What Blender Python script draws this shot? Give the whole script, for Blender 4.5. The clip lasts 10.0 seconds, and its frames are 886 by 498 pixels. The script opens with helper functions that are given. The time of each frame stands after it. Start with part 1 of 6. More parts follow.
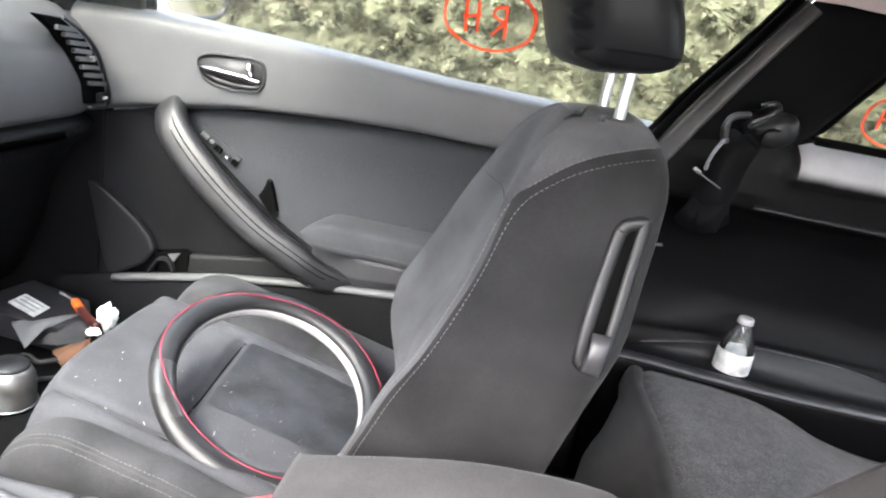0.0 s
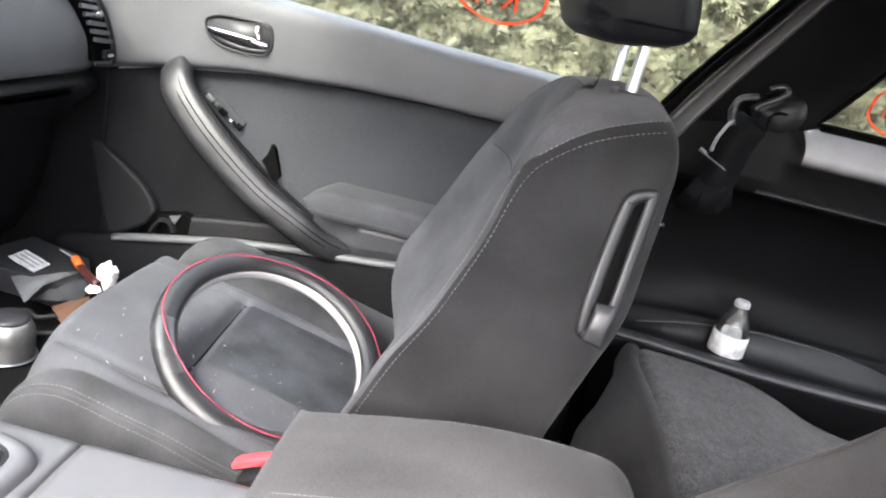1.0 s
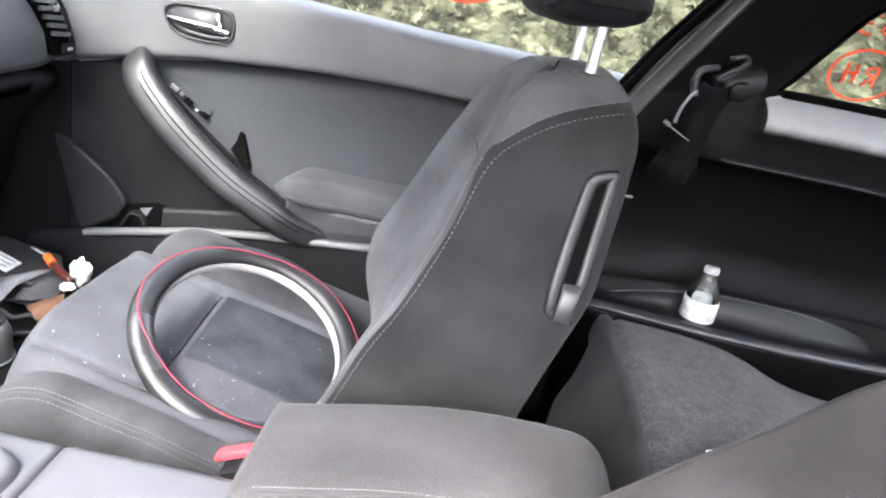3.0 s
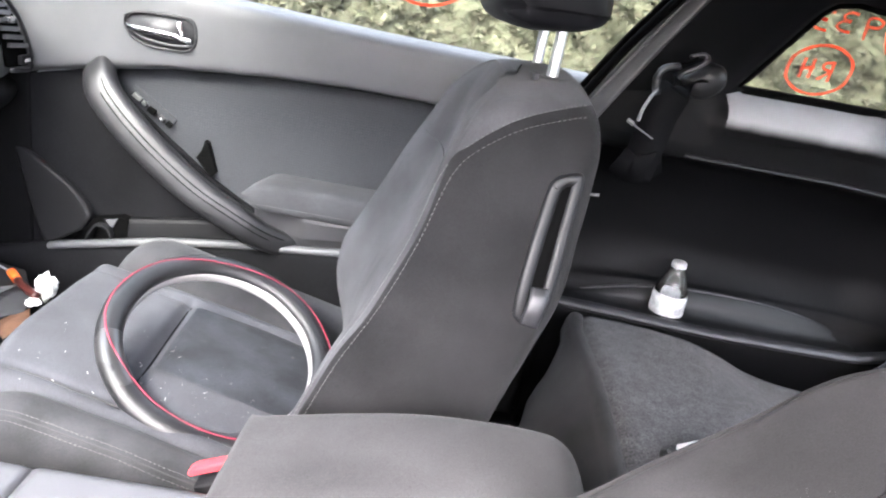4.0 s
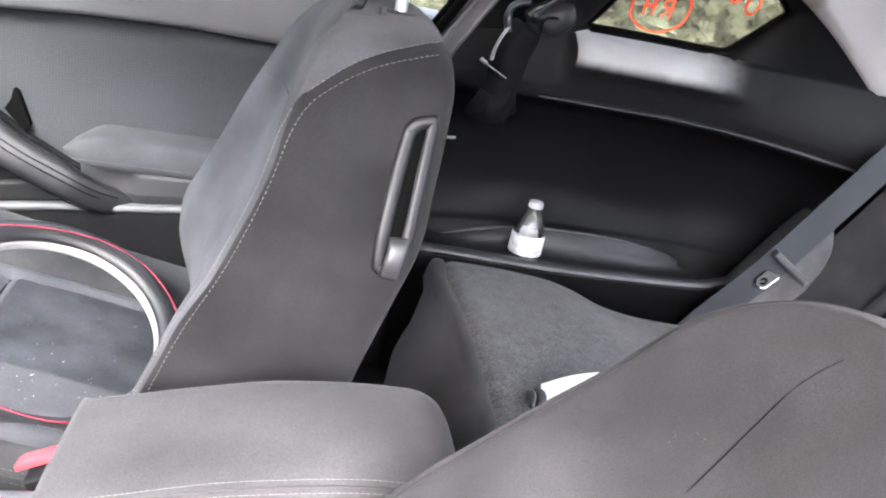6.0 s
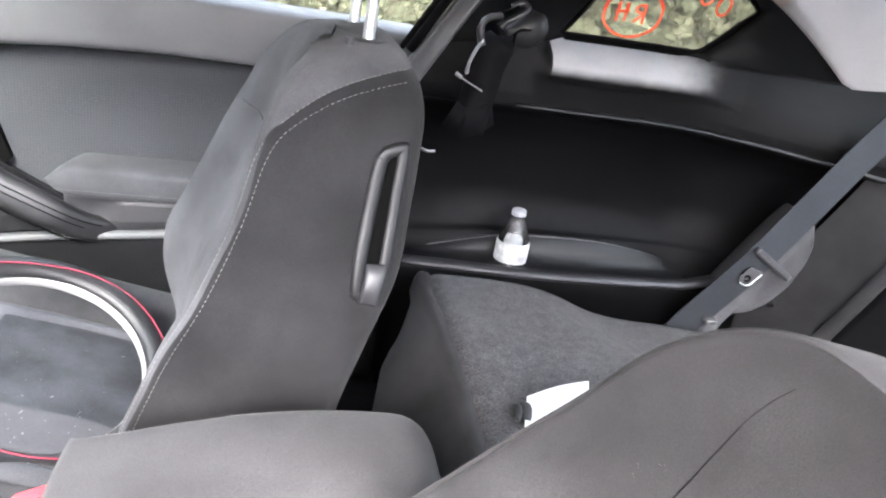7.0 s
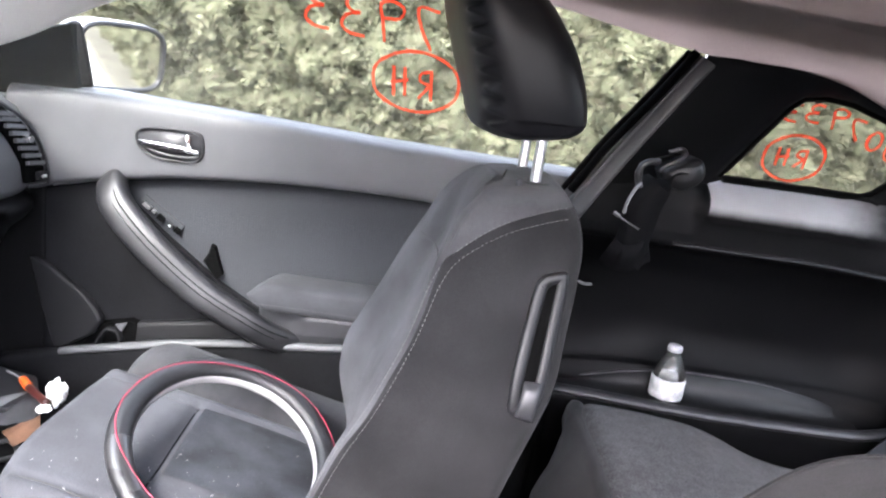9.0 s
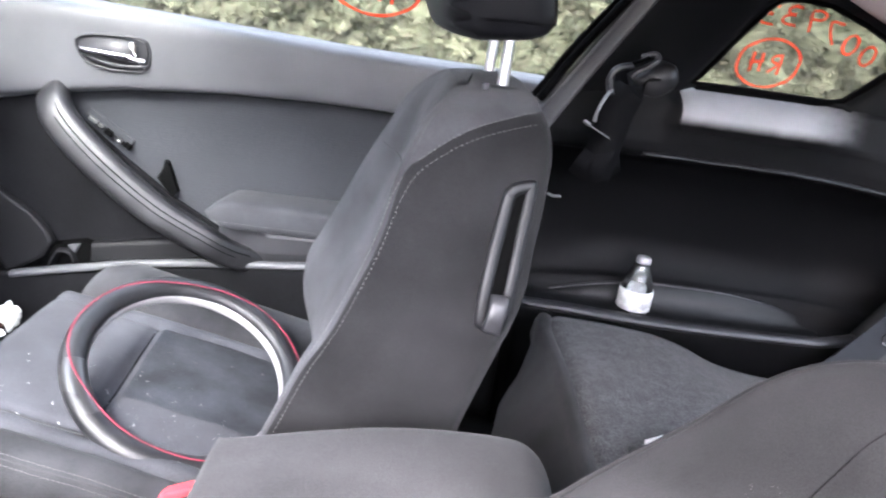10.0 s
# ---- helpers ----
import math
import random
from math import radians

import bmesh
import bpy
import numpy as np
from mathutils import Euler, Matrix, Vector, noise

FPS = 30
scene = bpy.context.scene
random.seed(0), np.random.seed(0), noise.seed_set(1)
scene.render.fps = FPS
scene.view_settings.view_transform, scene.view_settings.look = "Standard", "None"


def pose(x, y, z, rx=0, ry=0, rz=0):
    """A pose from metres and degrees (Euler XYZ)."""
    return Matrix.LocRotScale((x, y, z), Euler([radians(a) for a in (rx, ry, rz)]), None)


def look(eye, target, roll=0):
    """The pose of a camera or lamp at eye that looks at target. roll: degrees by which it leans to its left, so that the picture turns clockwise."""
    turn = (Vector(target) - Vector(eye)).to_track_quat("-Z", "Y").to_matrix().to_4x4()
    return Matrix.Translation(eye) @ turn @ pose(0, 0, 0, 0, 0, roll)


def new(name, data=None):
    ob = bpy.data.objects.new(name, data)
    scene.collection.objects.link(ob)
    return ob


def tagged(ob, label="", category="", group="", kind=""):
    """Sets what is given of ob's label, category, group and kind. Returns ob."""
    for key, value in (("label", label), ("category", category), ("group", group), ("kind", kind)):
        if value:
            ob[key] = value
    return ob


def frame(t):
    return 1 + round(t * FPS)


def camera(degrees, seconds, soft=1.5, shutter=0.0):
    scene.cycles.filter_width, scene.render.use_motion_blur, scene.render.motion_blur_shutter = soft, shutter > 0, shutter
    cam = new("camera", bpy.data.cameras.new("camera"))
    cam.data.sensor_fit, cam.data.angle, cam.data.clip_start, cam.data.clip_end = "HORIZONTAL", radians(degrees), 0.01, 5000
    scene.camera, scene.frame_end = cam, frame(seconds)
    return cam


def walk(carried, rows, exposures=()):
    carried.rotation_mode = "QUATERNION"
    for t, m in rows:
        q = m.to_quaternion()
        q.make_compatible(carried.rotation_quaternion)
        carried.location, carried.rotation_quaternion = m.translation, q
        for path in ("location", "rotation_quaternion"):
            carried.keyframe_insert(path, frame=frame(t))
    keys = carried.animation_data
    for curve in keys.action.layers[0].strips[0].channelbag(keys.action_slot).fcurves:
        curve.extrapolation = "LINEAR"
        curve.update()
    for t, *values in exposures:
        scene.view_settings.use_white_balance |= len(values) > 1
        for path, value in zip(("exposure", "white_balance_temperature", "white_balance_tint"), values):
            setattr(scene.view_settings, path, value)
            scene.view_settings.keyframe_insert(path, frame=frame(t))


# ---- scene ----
cam = camera(62.1, 10.0, soft=2.1, shutter=0.3)
PATH = [
    (0.0, (0.086, -0.051, 1.253), (-0.076, 1.852, 0.658), 11.1),
    (0.5, (0.08, -0.066, 1.24), (-0.116, 1.83, 0.635), 12.6),
    (1.0, (0.076, -0.062, 1.233), (-0.059, 1.828, 0.593), 13.6),
    (1.5, (0.076, -0.059, 1.233), (-0.044, 1.826, 0.576), 13.8),
    (2.0, (0.08, -0.067, 1.24), (-0.049, 1.811, 0.567), 13.4),
    (3.5, (0.087, -0.067, 1.264), (0.056, 1.803, 0.558), 11.1),
    (4.0, (0.09, -0.067, 1.272), (0.098, 1.808, 0.577), 10.7),
    (4.5, (0.094, -0.049, 1.301), (0.237, 1.825, 0.616), 7.8),
    (5.0, (0.089, -0.035, 1.263), (0.379, 1.809, 0.544), 14.4),
    (5.5, (0.093, -0.017, 1.258), (0.446, 1.798, 0.498), 13.7),
    (7.0, (0.116, -0.018, 1.294), (0.528, 1.785, 0.532), 9.8),
    (7.5, (0.121, -0.037, 1.328), (0.479, 1.823, 0.686), 7.2),
    (8.0, (0.107, -0.055, 1.31), (0.283, 1.829, 0.663), 7.5),
    (8.5, (0.107, -0.112, 1.321), (0.067, 1.847, 0.92), 6.8),
    (9.0, (0.101, -0.11, 1.31), (0.058, 1.831, 0.827), 8.2),
    (9.5, (0.101, -0.105, 1.301), (0.014, 1.801, 0.699), 7.2),
    (10.0, (0.109, -0.069, 1.289), (0.18, 1.81, 0.608), 8.4),
]
LIGHTNESS = [(0.0, 4.72, 6700, 13), (1.0, 4.65, 6700, 14), (2.0, 4.85, 6500, 15), (4.0, 4.93, 6500, 17), (4.5, 4.95, 6500, 17), (5.0, 5.08, 6500, 17), (7.0, 5.10, 6500, 15), (8.0, 5.02, 6450, 17), (8.5, 4.88, 6450, 19), (9.0, 4.74, 6350, 19), (9.5, 4.78, 6200, 20), (10.0, 4.82, 6200, 19)]
walk(cam, [(t, look(eye, target, roll)) for t, eye, target, roll in PATH], LIGHTNESS)

# ---- light ----
world = bpy.data.worlds.new("sky")
scene.world = world
world.use_nodes = True
wn, wl = world.node_tree.nodes, world.node_tree.links
sky = wn.new("ShaderNodeTexSky")
sky.sky_type, sky.sun_disc = "NISHITA", False
sky.sun_elevation, sky.sun_rotation = radians(44), radians(200)
sky.dust_density, sky.air_density = 3.0, 1.0
wn["Background"].inputs["Strength"].default_value = 0.15
pale = wn.new("ShaderNodeHueSaturation")
pale.inputs["Saturation"].default_value = 0.45
wl.new(sky.outputs["Color"], pale.inputs["Color"])
wl.new(pale.outputs["Color"], wn["Background"].inputs["Color"])
sun_data = bpy.data.lights.new("sun", "SUN")
sun_data.energy, sun_data.angle, sun_data.color = 0.4, radians(40), (0.97, 0.985, 1.0)
sun = new("sun", sun_data)
sun.matrix_world = look((-0.9, -2.2, 2.25), (0, 0, 0))


# ---- materials ----
def material(name, color, rough=0.6, metal=0.0, grain=0.0, scale=400.0, bump=0.0, stain=0.0, stain_scale=7.0,
             spec=0.5, sheen=0.0, second=None, coat=0.0, stretch=(1, 1, 1)):
    """A principled material with fine grain, larger stains and a bump, in object metres."""
    m = bpy.data.materials.new(name)
    m.use_nodes = True
    n, l = m.node_tree.nodes, m.node_tree.links
    b = n["Principled BSDF"]
    b.inputs["Metallic"].default_value = metal
    b.inputs["Roughness"].default_value = rough
    b.inputs["Specular IOR Level"].default_value = spec
    b.inputs["Sheen Weight"].default_value = sheen
    b.inputs["Coat Weight"].default_value = coat
    co = n.new("ShaderNodeTexCoord")
    mp = n.new("ShaderNodeMapping")
    mp.inputs["Scale"].default_value = stretch
    l.new(co.outputs["Object"], mp.inputs["Vector"])
    fine, large = n.new("ShaderNodeTexNoise"), n.new("ShaderNodeTexNoise")
    fine.inputs["Scale"].default_value, fine.inputs["Detail"].default_value = scale, 3
    large.inputs["Scale"].default_value, large.inputs["Detail"].default_value = stain_scale, 6
    l.new(mp.outputs["Vector"], fine.inputs["Vector"])
    l.new(mp.outputs["Vector"], large.inputs["Vector"])
    ramp = n.new("ShaderNodeValToRGB")
    ramp.color_ramp.elements[0].position, ramp.color_ramp.elements[1].position = 0.35, 0.7
    dark = tuple(c * (1 - stain) for c in color)
    light = second or tuple(min(1, c * (1 + stain)) for c in color)
    ramp.color_ramp.elements[0].color, ramp.color_ramp.elements[1].color = (*dark, 1), (*light, 1)
    l.new(large.outputs["Fac"], ramp.inputs["Fac"])
    mix = n.new("ShaderNodeMix")
    mix.data_type, mix.blend_type = "RGBA", "MULTIPLY"
    mix.inputs["Factor"].default_value = 1.0
    gr = n.new("ShaderNodeMapRange")
    gr.inputs["From Min"].default_value, gr.inputs["From Max"].default_value = 0.3, 0.7
    gr.inputs["To Min"].default_value, gr.inputs["To Max"].default_value = 1 - grain, 1 + grain
    l.new(fine.outputs["Fac"], gr.inputs["Value"])
    l.new(ramp.outputs["Color"], mix.inputs["A"])
    l.new(gr.outputs["Result"], mix.inputs["B"])
    l.new(mix.outputs["Result"], b.inputs["Base Color"])
    rr = n.new("ShaderNodeMapRange")
    rr.inputs["To Min"].default_value, rr.inputs["To Max"].default_value = rough - 0.07, min(1, rough + 0.07)
    l.new(large.outputs["Fac"], rr.inputs["Value"])
    l.new(rr.outputs["Result"], b.inputs["Roughness"])
    if bump:
        bp = n.new("ShaderNodeBump")
        bp.inputs["Strength"].default_value, bp.inputs["Distance"].default_value = bump, 0.0015
        l.new(fine.outputs["Fac"], bp.inputs["Height"])
        l.new(bp.outputs["Normal"], b.inputs["Normal"])
    return m


def glass_material(name, tint=(0.93, 0.96, 0.94), dust=0.0, ior=1.25):
    m = bpy.data.materials.new(name)
    m.use_nodes = True
    n, l = m.node_tree.nodes, m.node_tree.links
    n.remove(n["Principled BSDF"])
    clear, gloss, fr, mix = (n.new("ShaderNodeBsdfTransparent"), n.new("ShaderNodeBsdfGlossy"), n.new("ShaderNodeFresnel"), n.new("ShaderNodeMixShader"))
    clear.inputs["Color"].default_value = (*tint, 1)
    gloss.inputs["Roughness"].default_value = 0.02
    fr.inputs["IOR"].default_value = ior
    if dust:
        film, both, spots = n.new("ShaderNodeBsdfDiffuse"), n.new("ShaderNodeMixShader"), n.new("ShaderNodeTexNoise")
        film.inputs["Color"].default_value = (0.8, 0.78, 0.74, 1)
        spots.inputs["Scale"].default_value, spots.inputs["Detail"].default_value = 9.0, 6
        rng_map = n.new("ShaderNodeMapRange")
        rng_map.inputs["To Min"].default_value, rng_map.inputs["To Max"].default_value = dust * 0.4, dust * 1.6
        l.new(spots.outputs["Fac"], rng_map.inputs["Value"])
        l.new(rng_map.outputs["Result"], both.inputs["Fac"])
        l.new(clear.outputs["BSDF"], both.inputs[1])
        l.new(film.outputs["BSDF"], both.inputs[2])
        clear = both
    l.new(fr.outputs["Fac"], mix.inputs["Fac"])
    l.new(clear.outputs[0], mix.inputs[1])
    l.new(gloss.outputs["BSDF"], mix.inputs[2])
    l.new(mix.outputs["Shader"], n["Material Output"].inputs["Surface"])
    return m


# Backrest sides: darker copy of the seat suede, shade put into the colour.
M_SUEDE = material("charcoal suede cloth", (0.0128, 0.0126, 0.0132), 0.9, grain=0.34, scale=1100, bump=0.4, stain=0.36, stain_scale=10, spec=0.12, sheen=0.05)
# Cushion top: seat suede made lighter to carry the light on upward faces.
M_SEATTOP = material("top-lightened slate suede", (0.047, 0.048, 0.0535), 0.9, grain=0.3, scale=800, bump=0.3, stain=0.24, stain_scale=9, spec=0.12, sheen=0.05)
# Bolsters: toned down from the cushion suede, shade of their sides in the colour.
M_BOLSTER = material("slate bolster suede", (0.032, 0.0322, 0.0345), 0.9, grain=0.3, scale=900, bump=0.3, stain=0.34, stain_scale=12, spec=0.12, sheen=0.05)
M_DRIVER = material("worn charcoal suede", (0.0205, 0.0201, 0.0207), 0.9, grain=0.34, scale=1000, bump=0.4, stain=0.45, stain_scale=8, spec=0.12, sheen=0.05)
# Front cover: lighter copy of the backrest suede, its light in the colour.
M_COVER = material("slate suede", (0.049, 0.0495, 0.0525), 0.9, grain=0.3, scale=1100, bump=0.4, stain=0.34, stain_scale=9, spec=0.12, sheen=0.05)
# Lid: suede lightened because it faces up; stains are its own.
M_LID = material("worn grey suede, lightened", (0.040, 0.0392, 0.040), 0.9, grain=0.35, scale=900, bump=0.3, stain=0.3, stain_scale=8, spec=0.12, sheen=0.05)
M_MESH = material("dark blue grey woven cloth", (0.062, 0.067, 0.076), 0.9, grain=0.3, scale=700, bump=0.4, stain=0.35, stain_scale=12, spec=0.15, sheen=0.04)
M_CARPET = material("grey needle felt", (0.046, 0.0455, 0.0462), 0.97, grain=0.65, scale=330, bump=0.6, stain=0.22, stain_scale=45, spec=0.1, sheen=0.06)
M_TRIM = material("charcoal grained plastic", (0.040, 0.040, 0.043), 0.44, grain=0.1, scale=1200, bump=0.2, stain=0.1, spec=0.45)
M_TRIMDK = material("black grained plastic", (0.008, 0.008, 0.009), 0.68, grain=0.15, scale=1100, bump=0.25, stain=0.15, spec=0.2)
M_TRIMCL = material("slate door cloth", (0.029, 0.031, 0.035), 0.75, grain=0.25, scale=450, bump=0.35, stain=0.12, spec=0.3)
M_ARM = material("grey armrest cloth", (0.042, 0.043, 0.047), 0.85, grain=0.3, scale=800, bump=0.3, stain=0.2, stain_scale=14, spec=0.2, sheen=0.05)
# Lighter copy of the soft door plastic, the dash's daylight put into its colour.
M_PAD = material("dash plastic lightened for its light", (0.16, 0.161, 0.168), 0.46, grain=0.1, scale=1200, bump=0.2, stain=0.1, spec=0.5)
M_DASH = material("grey grained soft plastic", (0.090, 0.091, 0.0955), 0.50, grain=0.1, scale=1200, bump=0.2, stain=0.1, spec=0.4)
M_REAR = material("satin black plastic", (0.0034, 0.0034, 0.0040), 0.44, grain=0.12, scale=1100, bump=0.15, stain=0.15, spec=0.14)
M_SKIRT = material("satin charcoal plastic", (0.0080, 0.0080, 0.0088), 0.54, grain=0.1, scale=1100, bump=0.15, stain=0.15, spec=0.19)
# Pale tone stands for sky light reflected on the ledge.
M_LEDGE = material("plastic with painted sky sheen", (0.54, 0.54, 0.55), 0.50, grain=0.08, scale=1100, bump=0.15, stain=0.1, spec=0.24)
M_PULL = material("worn black leatherette", (0.014, 0.014, 0.0155), 0.42, grain=0.2, scale=700, bump=0.25, stain=0.25, stain_scale=20, spec=0.52)
M_GRIP = material("satin soft touch plastic", (0.020, 0.020, 0.022), 0.42, grain=0.08, scale=900, bump=0.1, stain=0.15, spec=0.5)
M_CHROME = material("chrome", (0.8, 0.8, 0.8), 0.12, metal=1.0, stain=0.05)
M_LEATHER = material("black perforated leather", (0.010, 0.010, 0.011), 0.42, grain=0.3, scale=600, bump=0.4, stain=0.35, stain_scale=16, spec=0.5)
M_GLOSS = material("smooth grey leatherette", (0.30, 0.29, 0.29), 0.22, grain=0.05, scale=300, bump=0.05, stain=0.15, spec=0.7, coat=0.3)
M_REDTHREAD = material("red thread", (0.20, 0.011, 0.030), 0.6, grain=0.2, stain=0.1)
M_THREAD = material("light grey thread", (0.108, 0.107, 0.105), 0.8, grain=0.2, stain=0.1)
M_RED = material("red plastic", (0.52, 0.045, 0.055), 0.28, stain=0.12)
M_HEAD = material("grey beige headliner", (0.455, 0.393, 0.355), 0.95, grain=0.15, scale=800, bump=0.2, stain=0.06, spec=0.1)
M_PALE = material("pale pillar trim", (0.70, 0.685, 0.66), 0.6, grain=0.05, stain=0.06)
# Darker copy of the pale trim, offsetting strong light from the rear glass.
M_PALEREAR = material("darkened pale pillar trim", (0.40, 0.385, 0.37), 0.6, grain=0.05, stain=0.06)
M_WEB = material("black woven webbing", (0.0025, 0.0025, 0.003), 0.7, grain=0.35, scale=900, bump=0.4, stain=0.15, spec=0.08)
M_WEBGREY = material("slate woven webbing", (0.021, 0.0235, 0.0275), 0.7, grain=0.3, scale=900, bump=0.4, stain=0.15, spec=0.15)
M_PAINT = material("silver car paint", (0.42, 0.43, 0.44), 0.35, metal=0.6, stain=0.05, coat=0.5)
M_RUBBER = material("black rubber", (0.015, 0.015, 0.016), 0.7, stain=0.2)
M_GLASS = glass_material("dusty clear pane", dust=0.028, ior=1.10)
M_QUARTER = glass_material("dusty tinted quarter pane", (0.68, 0.70, 0.68), dust=0.03, ior=1.12)
M_TINT = glass_material("tinted pane", (0.84, 0.87, 0.85))
M_MARKER = material("orange red paint marker", (0.84, 0.21, 0.11), 0.6, grain=0.2, scale=300, stain=0.25, stain_scale=30)
def let_light_through(m, color, share):
    """Mixes a share of translucency into a thin coat."""
    n, l = m.node_tree.nodes, m.node_tree.links
    thin, mix = n.new("ShaderNodeBsdfTranslucent"), n.new("ShaderNodeMixShader")
    thin.inputs["Color"].default_value = (*color, 1)
    mix.inputs["Fac"].default_value = share
    l.new(n["Principled BSDF"].outputs["BSDF"], mix.inputs[1])
    l.new(thin.outputs["BSDF"], mix.inputs[2])
    l.new(mix.outputs["Shader"], n["Material Output"].inputs["Surface"])


let_light_through(M_MARKER, (1.0, 0.26, 0.14), 0.6)
def weave(m, period, depth):
    """A fine square weave over a material's colour and relief."""
    n, l = m.node_tree.nodes, m.node_tree.links
    b = n["Principled BSDF"]
    old = b.inputs["Base Color"].links[0].from_socket
    co = n.new("ShaderNodeTexCoord")
    waves = []
    for axis in ("X", "Z"):
        w = n.new("ShaderNodeTexWave")
        w.bands_direction = axis
        w.inputs["Scale"].default_value, w.inputs["Distortion"].default_value = 0.314 / period, 0.4
        l.new(co.outputs["Object"], w.inputs["Vector"])
        waves.append(w)
    cross, span, mul = n.new("ShaderNodeMath"), n.new("ShaderNodeMapRange"), n.new("ShaderNodeMix")
    cross.operation = "MULTIPLY"
    l.new(waves[0].outputs["Fac"], cross.inputs[0])
    l.new(waves[1].outputs["Fac"], cross.inputs[1])
    span.inputs["To Min"].default_value, span.inputs["To Max"].default_value = 1 - depth, 1 + depth
    l.new(cross.outputs["Value"], span.inputs["Value"])
    mul.data_type, mul.blend_type = "RGBA", "MULTIPLY"
    mul.inputs["Factor"].default_value = 1.0
    l.new(old, mul.inputs["A"])
    l.new(span.outputs["Result"], mul.inputs["B"])
    l.new(mul.outputs["Result"], b.inputs["Base Color"])


weave(M_TRIMCL, 0.0058, 0.20)


def painted_sheen(m, dark, z0, z1, x0, x1):
    """Paints window light into a colour: pale under the glass, unevenly fading to dark."""
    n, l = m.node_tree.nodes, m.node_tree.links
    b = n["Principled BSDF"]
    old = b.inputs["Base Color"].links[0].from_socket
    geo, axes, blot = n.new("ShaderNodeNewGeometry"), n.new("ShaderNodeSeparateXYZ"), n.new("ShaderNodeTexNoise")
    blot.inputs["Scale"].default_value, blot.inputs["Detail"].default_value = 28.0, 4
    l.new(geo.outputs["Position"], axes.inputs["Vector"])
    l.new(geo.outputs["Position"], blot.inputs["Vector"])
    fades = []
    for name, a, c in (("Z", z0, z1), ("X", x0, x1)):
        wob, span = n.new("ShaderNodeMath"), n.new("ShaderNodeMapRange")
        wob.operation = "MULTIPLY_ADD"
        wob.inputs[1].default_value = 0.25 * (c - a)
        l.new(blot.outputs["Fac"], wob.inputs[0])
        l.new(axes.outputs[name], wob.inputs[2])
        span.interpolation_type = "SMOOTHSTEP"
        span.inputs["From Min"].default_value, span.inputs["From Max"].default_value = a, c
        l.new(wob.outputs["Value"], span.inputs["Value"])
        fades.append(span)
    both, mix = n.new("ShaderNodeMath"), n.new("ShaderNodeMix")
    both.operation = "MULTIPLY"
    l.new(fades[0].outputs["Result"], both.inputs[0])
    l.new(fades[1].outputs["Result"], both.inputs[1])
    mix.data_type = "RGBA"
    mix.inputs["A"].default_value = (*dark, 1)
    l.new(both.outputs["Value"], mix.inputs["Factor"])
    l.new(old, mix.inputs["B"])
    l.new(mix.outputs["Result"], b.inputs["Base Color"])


painted_sheen(M_LEDGE, (0.0080, 0.0080, 0.0088), 1.078, 1.104, 1.00, 0.86)
M_TIN = material("dull tin", (0.28, 0.275, 0.27), 0.45, metal=0.9, stain=0.3, stain_scale=20)
M_POST = material("bare bright steel", (0.85, 0.85, 0.86), 0.32, metal=1.0, stain=0.05)
M_CONSOLE = material("satin grey console plastic", (0.072, 0.072, 0.077), 0.36, grain=0.08, scale=1200, bump=0.15, stain=0.1, spec=0.5)
M_STRIP = material("satin pillar strip plastic", (0.055, 0.055, 0.058), 0.38, grain=0.08, scale=1200, bump=0.1, stain=0.1, spec=0.5)
# Lighter copy of the rear trim plastic; the shelf's light is in the colour.
M_SHELF = material("rear trim plastic lightened for the shelf", (0.0066, 0.0070, 0.0077), 0.42, grain=0.1, scale=1100, bump=0.12, stain=0.15, spec=0.22)
M_LOWER = material("dark lower door trim", (0.0075, 0.0075, 0.0085), 0.9, grain=0.4, scale=500, bump=0.4, spec=0.1, stain=0.3)
# Footwell parts take this darker black, the shade there put into their colour.
M_DULL = material("dull black moulding", (0.0035, 0.0035, 0.0038), 0.8, spec=0.1, stain=0.2)
M_BAR = material("satin black guide plastic", (0.011, 0.011, 0.012), 0.4, grain=0.1, scale=900, bump=0.1, stain=0.15, spec=0.3)
# Light grey that paints glints along the black belt's folds.
M_GLINT = material("light grey glint", (0.16, 0.16, 0.165), 0.3, stain=0.15, spec=0.5)
# Near black for seals and seams; on flat plates it paints the shade of openings.
M_VOID = material("near black for gaps and seals", (0.002, 0.002, 0.002), 0.95, spec=0.05, stain=0.2)
M_MIRROR = material("mirror silver", (0.72, 0.73, 0.72), 0.02, metal=1.0)
M_PAPER = material("white paper", (0.82, 0.82, 0.80), 0.7, stain=0.04)
M_LABEL = material("white bottle label", (0.52, 0.52, 0.515), 0.5, stain=0.25, stain_scale=60)
M_WHITECAP = material("pale grey cap plastic", (0.35, 0.35, 0.36), 0.3, stain=0.08)
M_INK = material("grey print", (0.25, 0.25, 0.26), 0.7, stain=0.1)
M_ORANGE = material("orange card", (0.75, 0.13, 0.02), 0.5, stain=0.15)
M_BROWN = material("brown cardboard", (0.25, 0.13, 0.08), 0.8, grain=0.15, stain=0.2)
M_GREYCARD = material("grey folded card", (0.26, 0.26, 0.27), 0.7, stain=0.15)
M_CARDDK = material("dark grey card", (0.07, 0.07, 0.075), 0.75, stain=0.2, stain_scale=25)
M_BLACKBOX = material("black carton", (0.02, 0.02, 0.022), 0.45, stain=0.2)
M_CRUMB = material("pale crumbs", (0.30, 0.295, 0.285), 0.8, stain=0.2)
M_ASPHALT = material("worn pale asphalt", (0.20, 0.195, 0.19), 0.9, grain=0.4, scale=120, bump=0.5, stain=0.25, stain_scale=1.5)
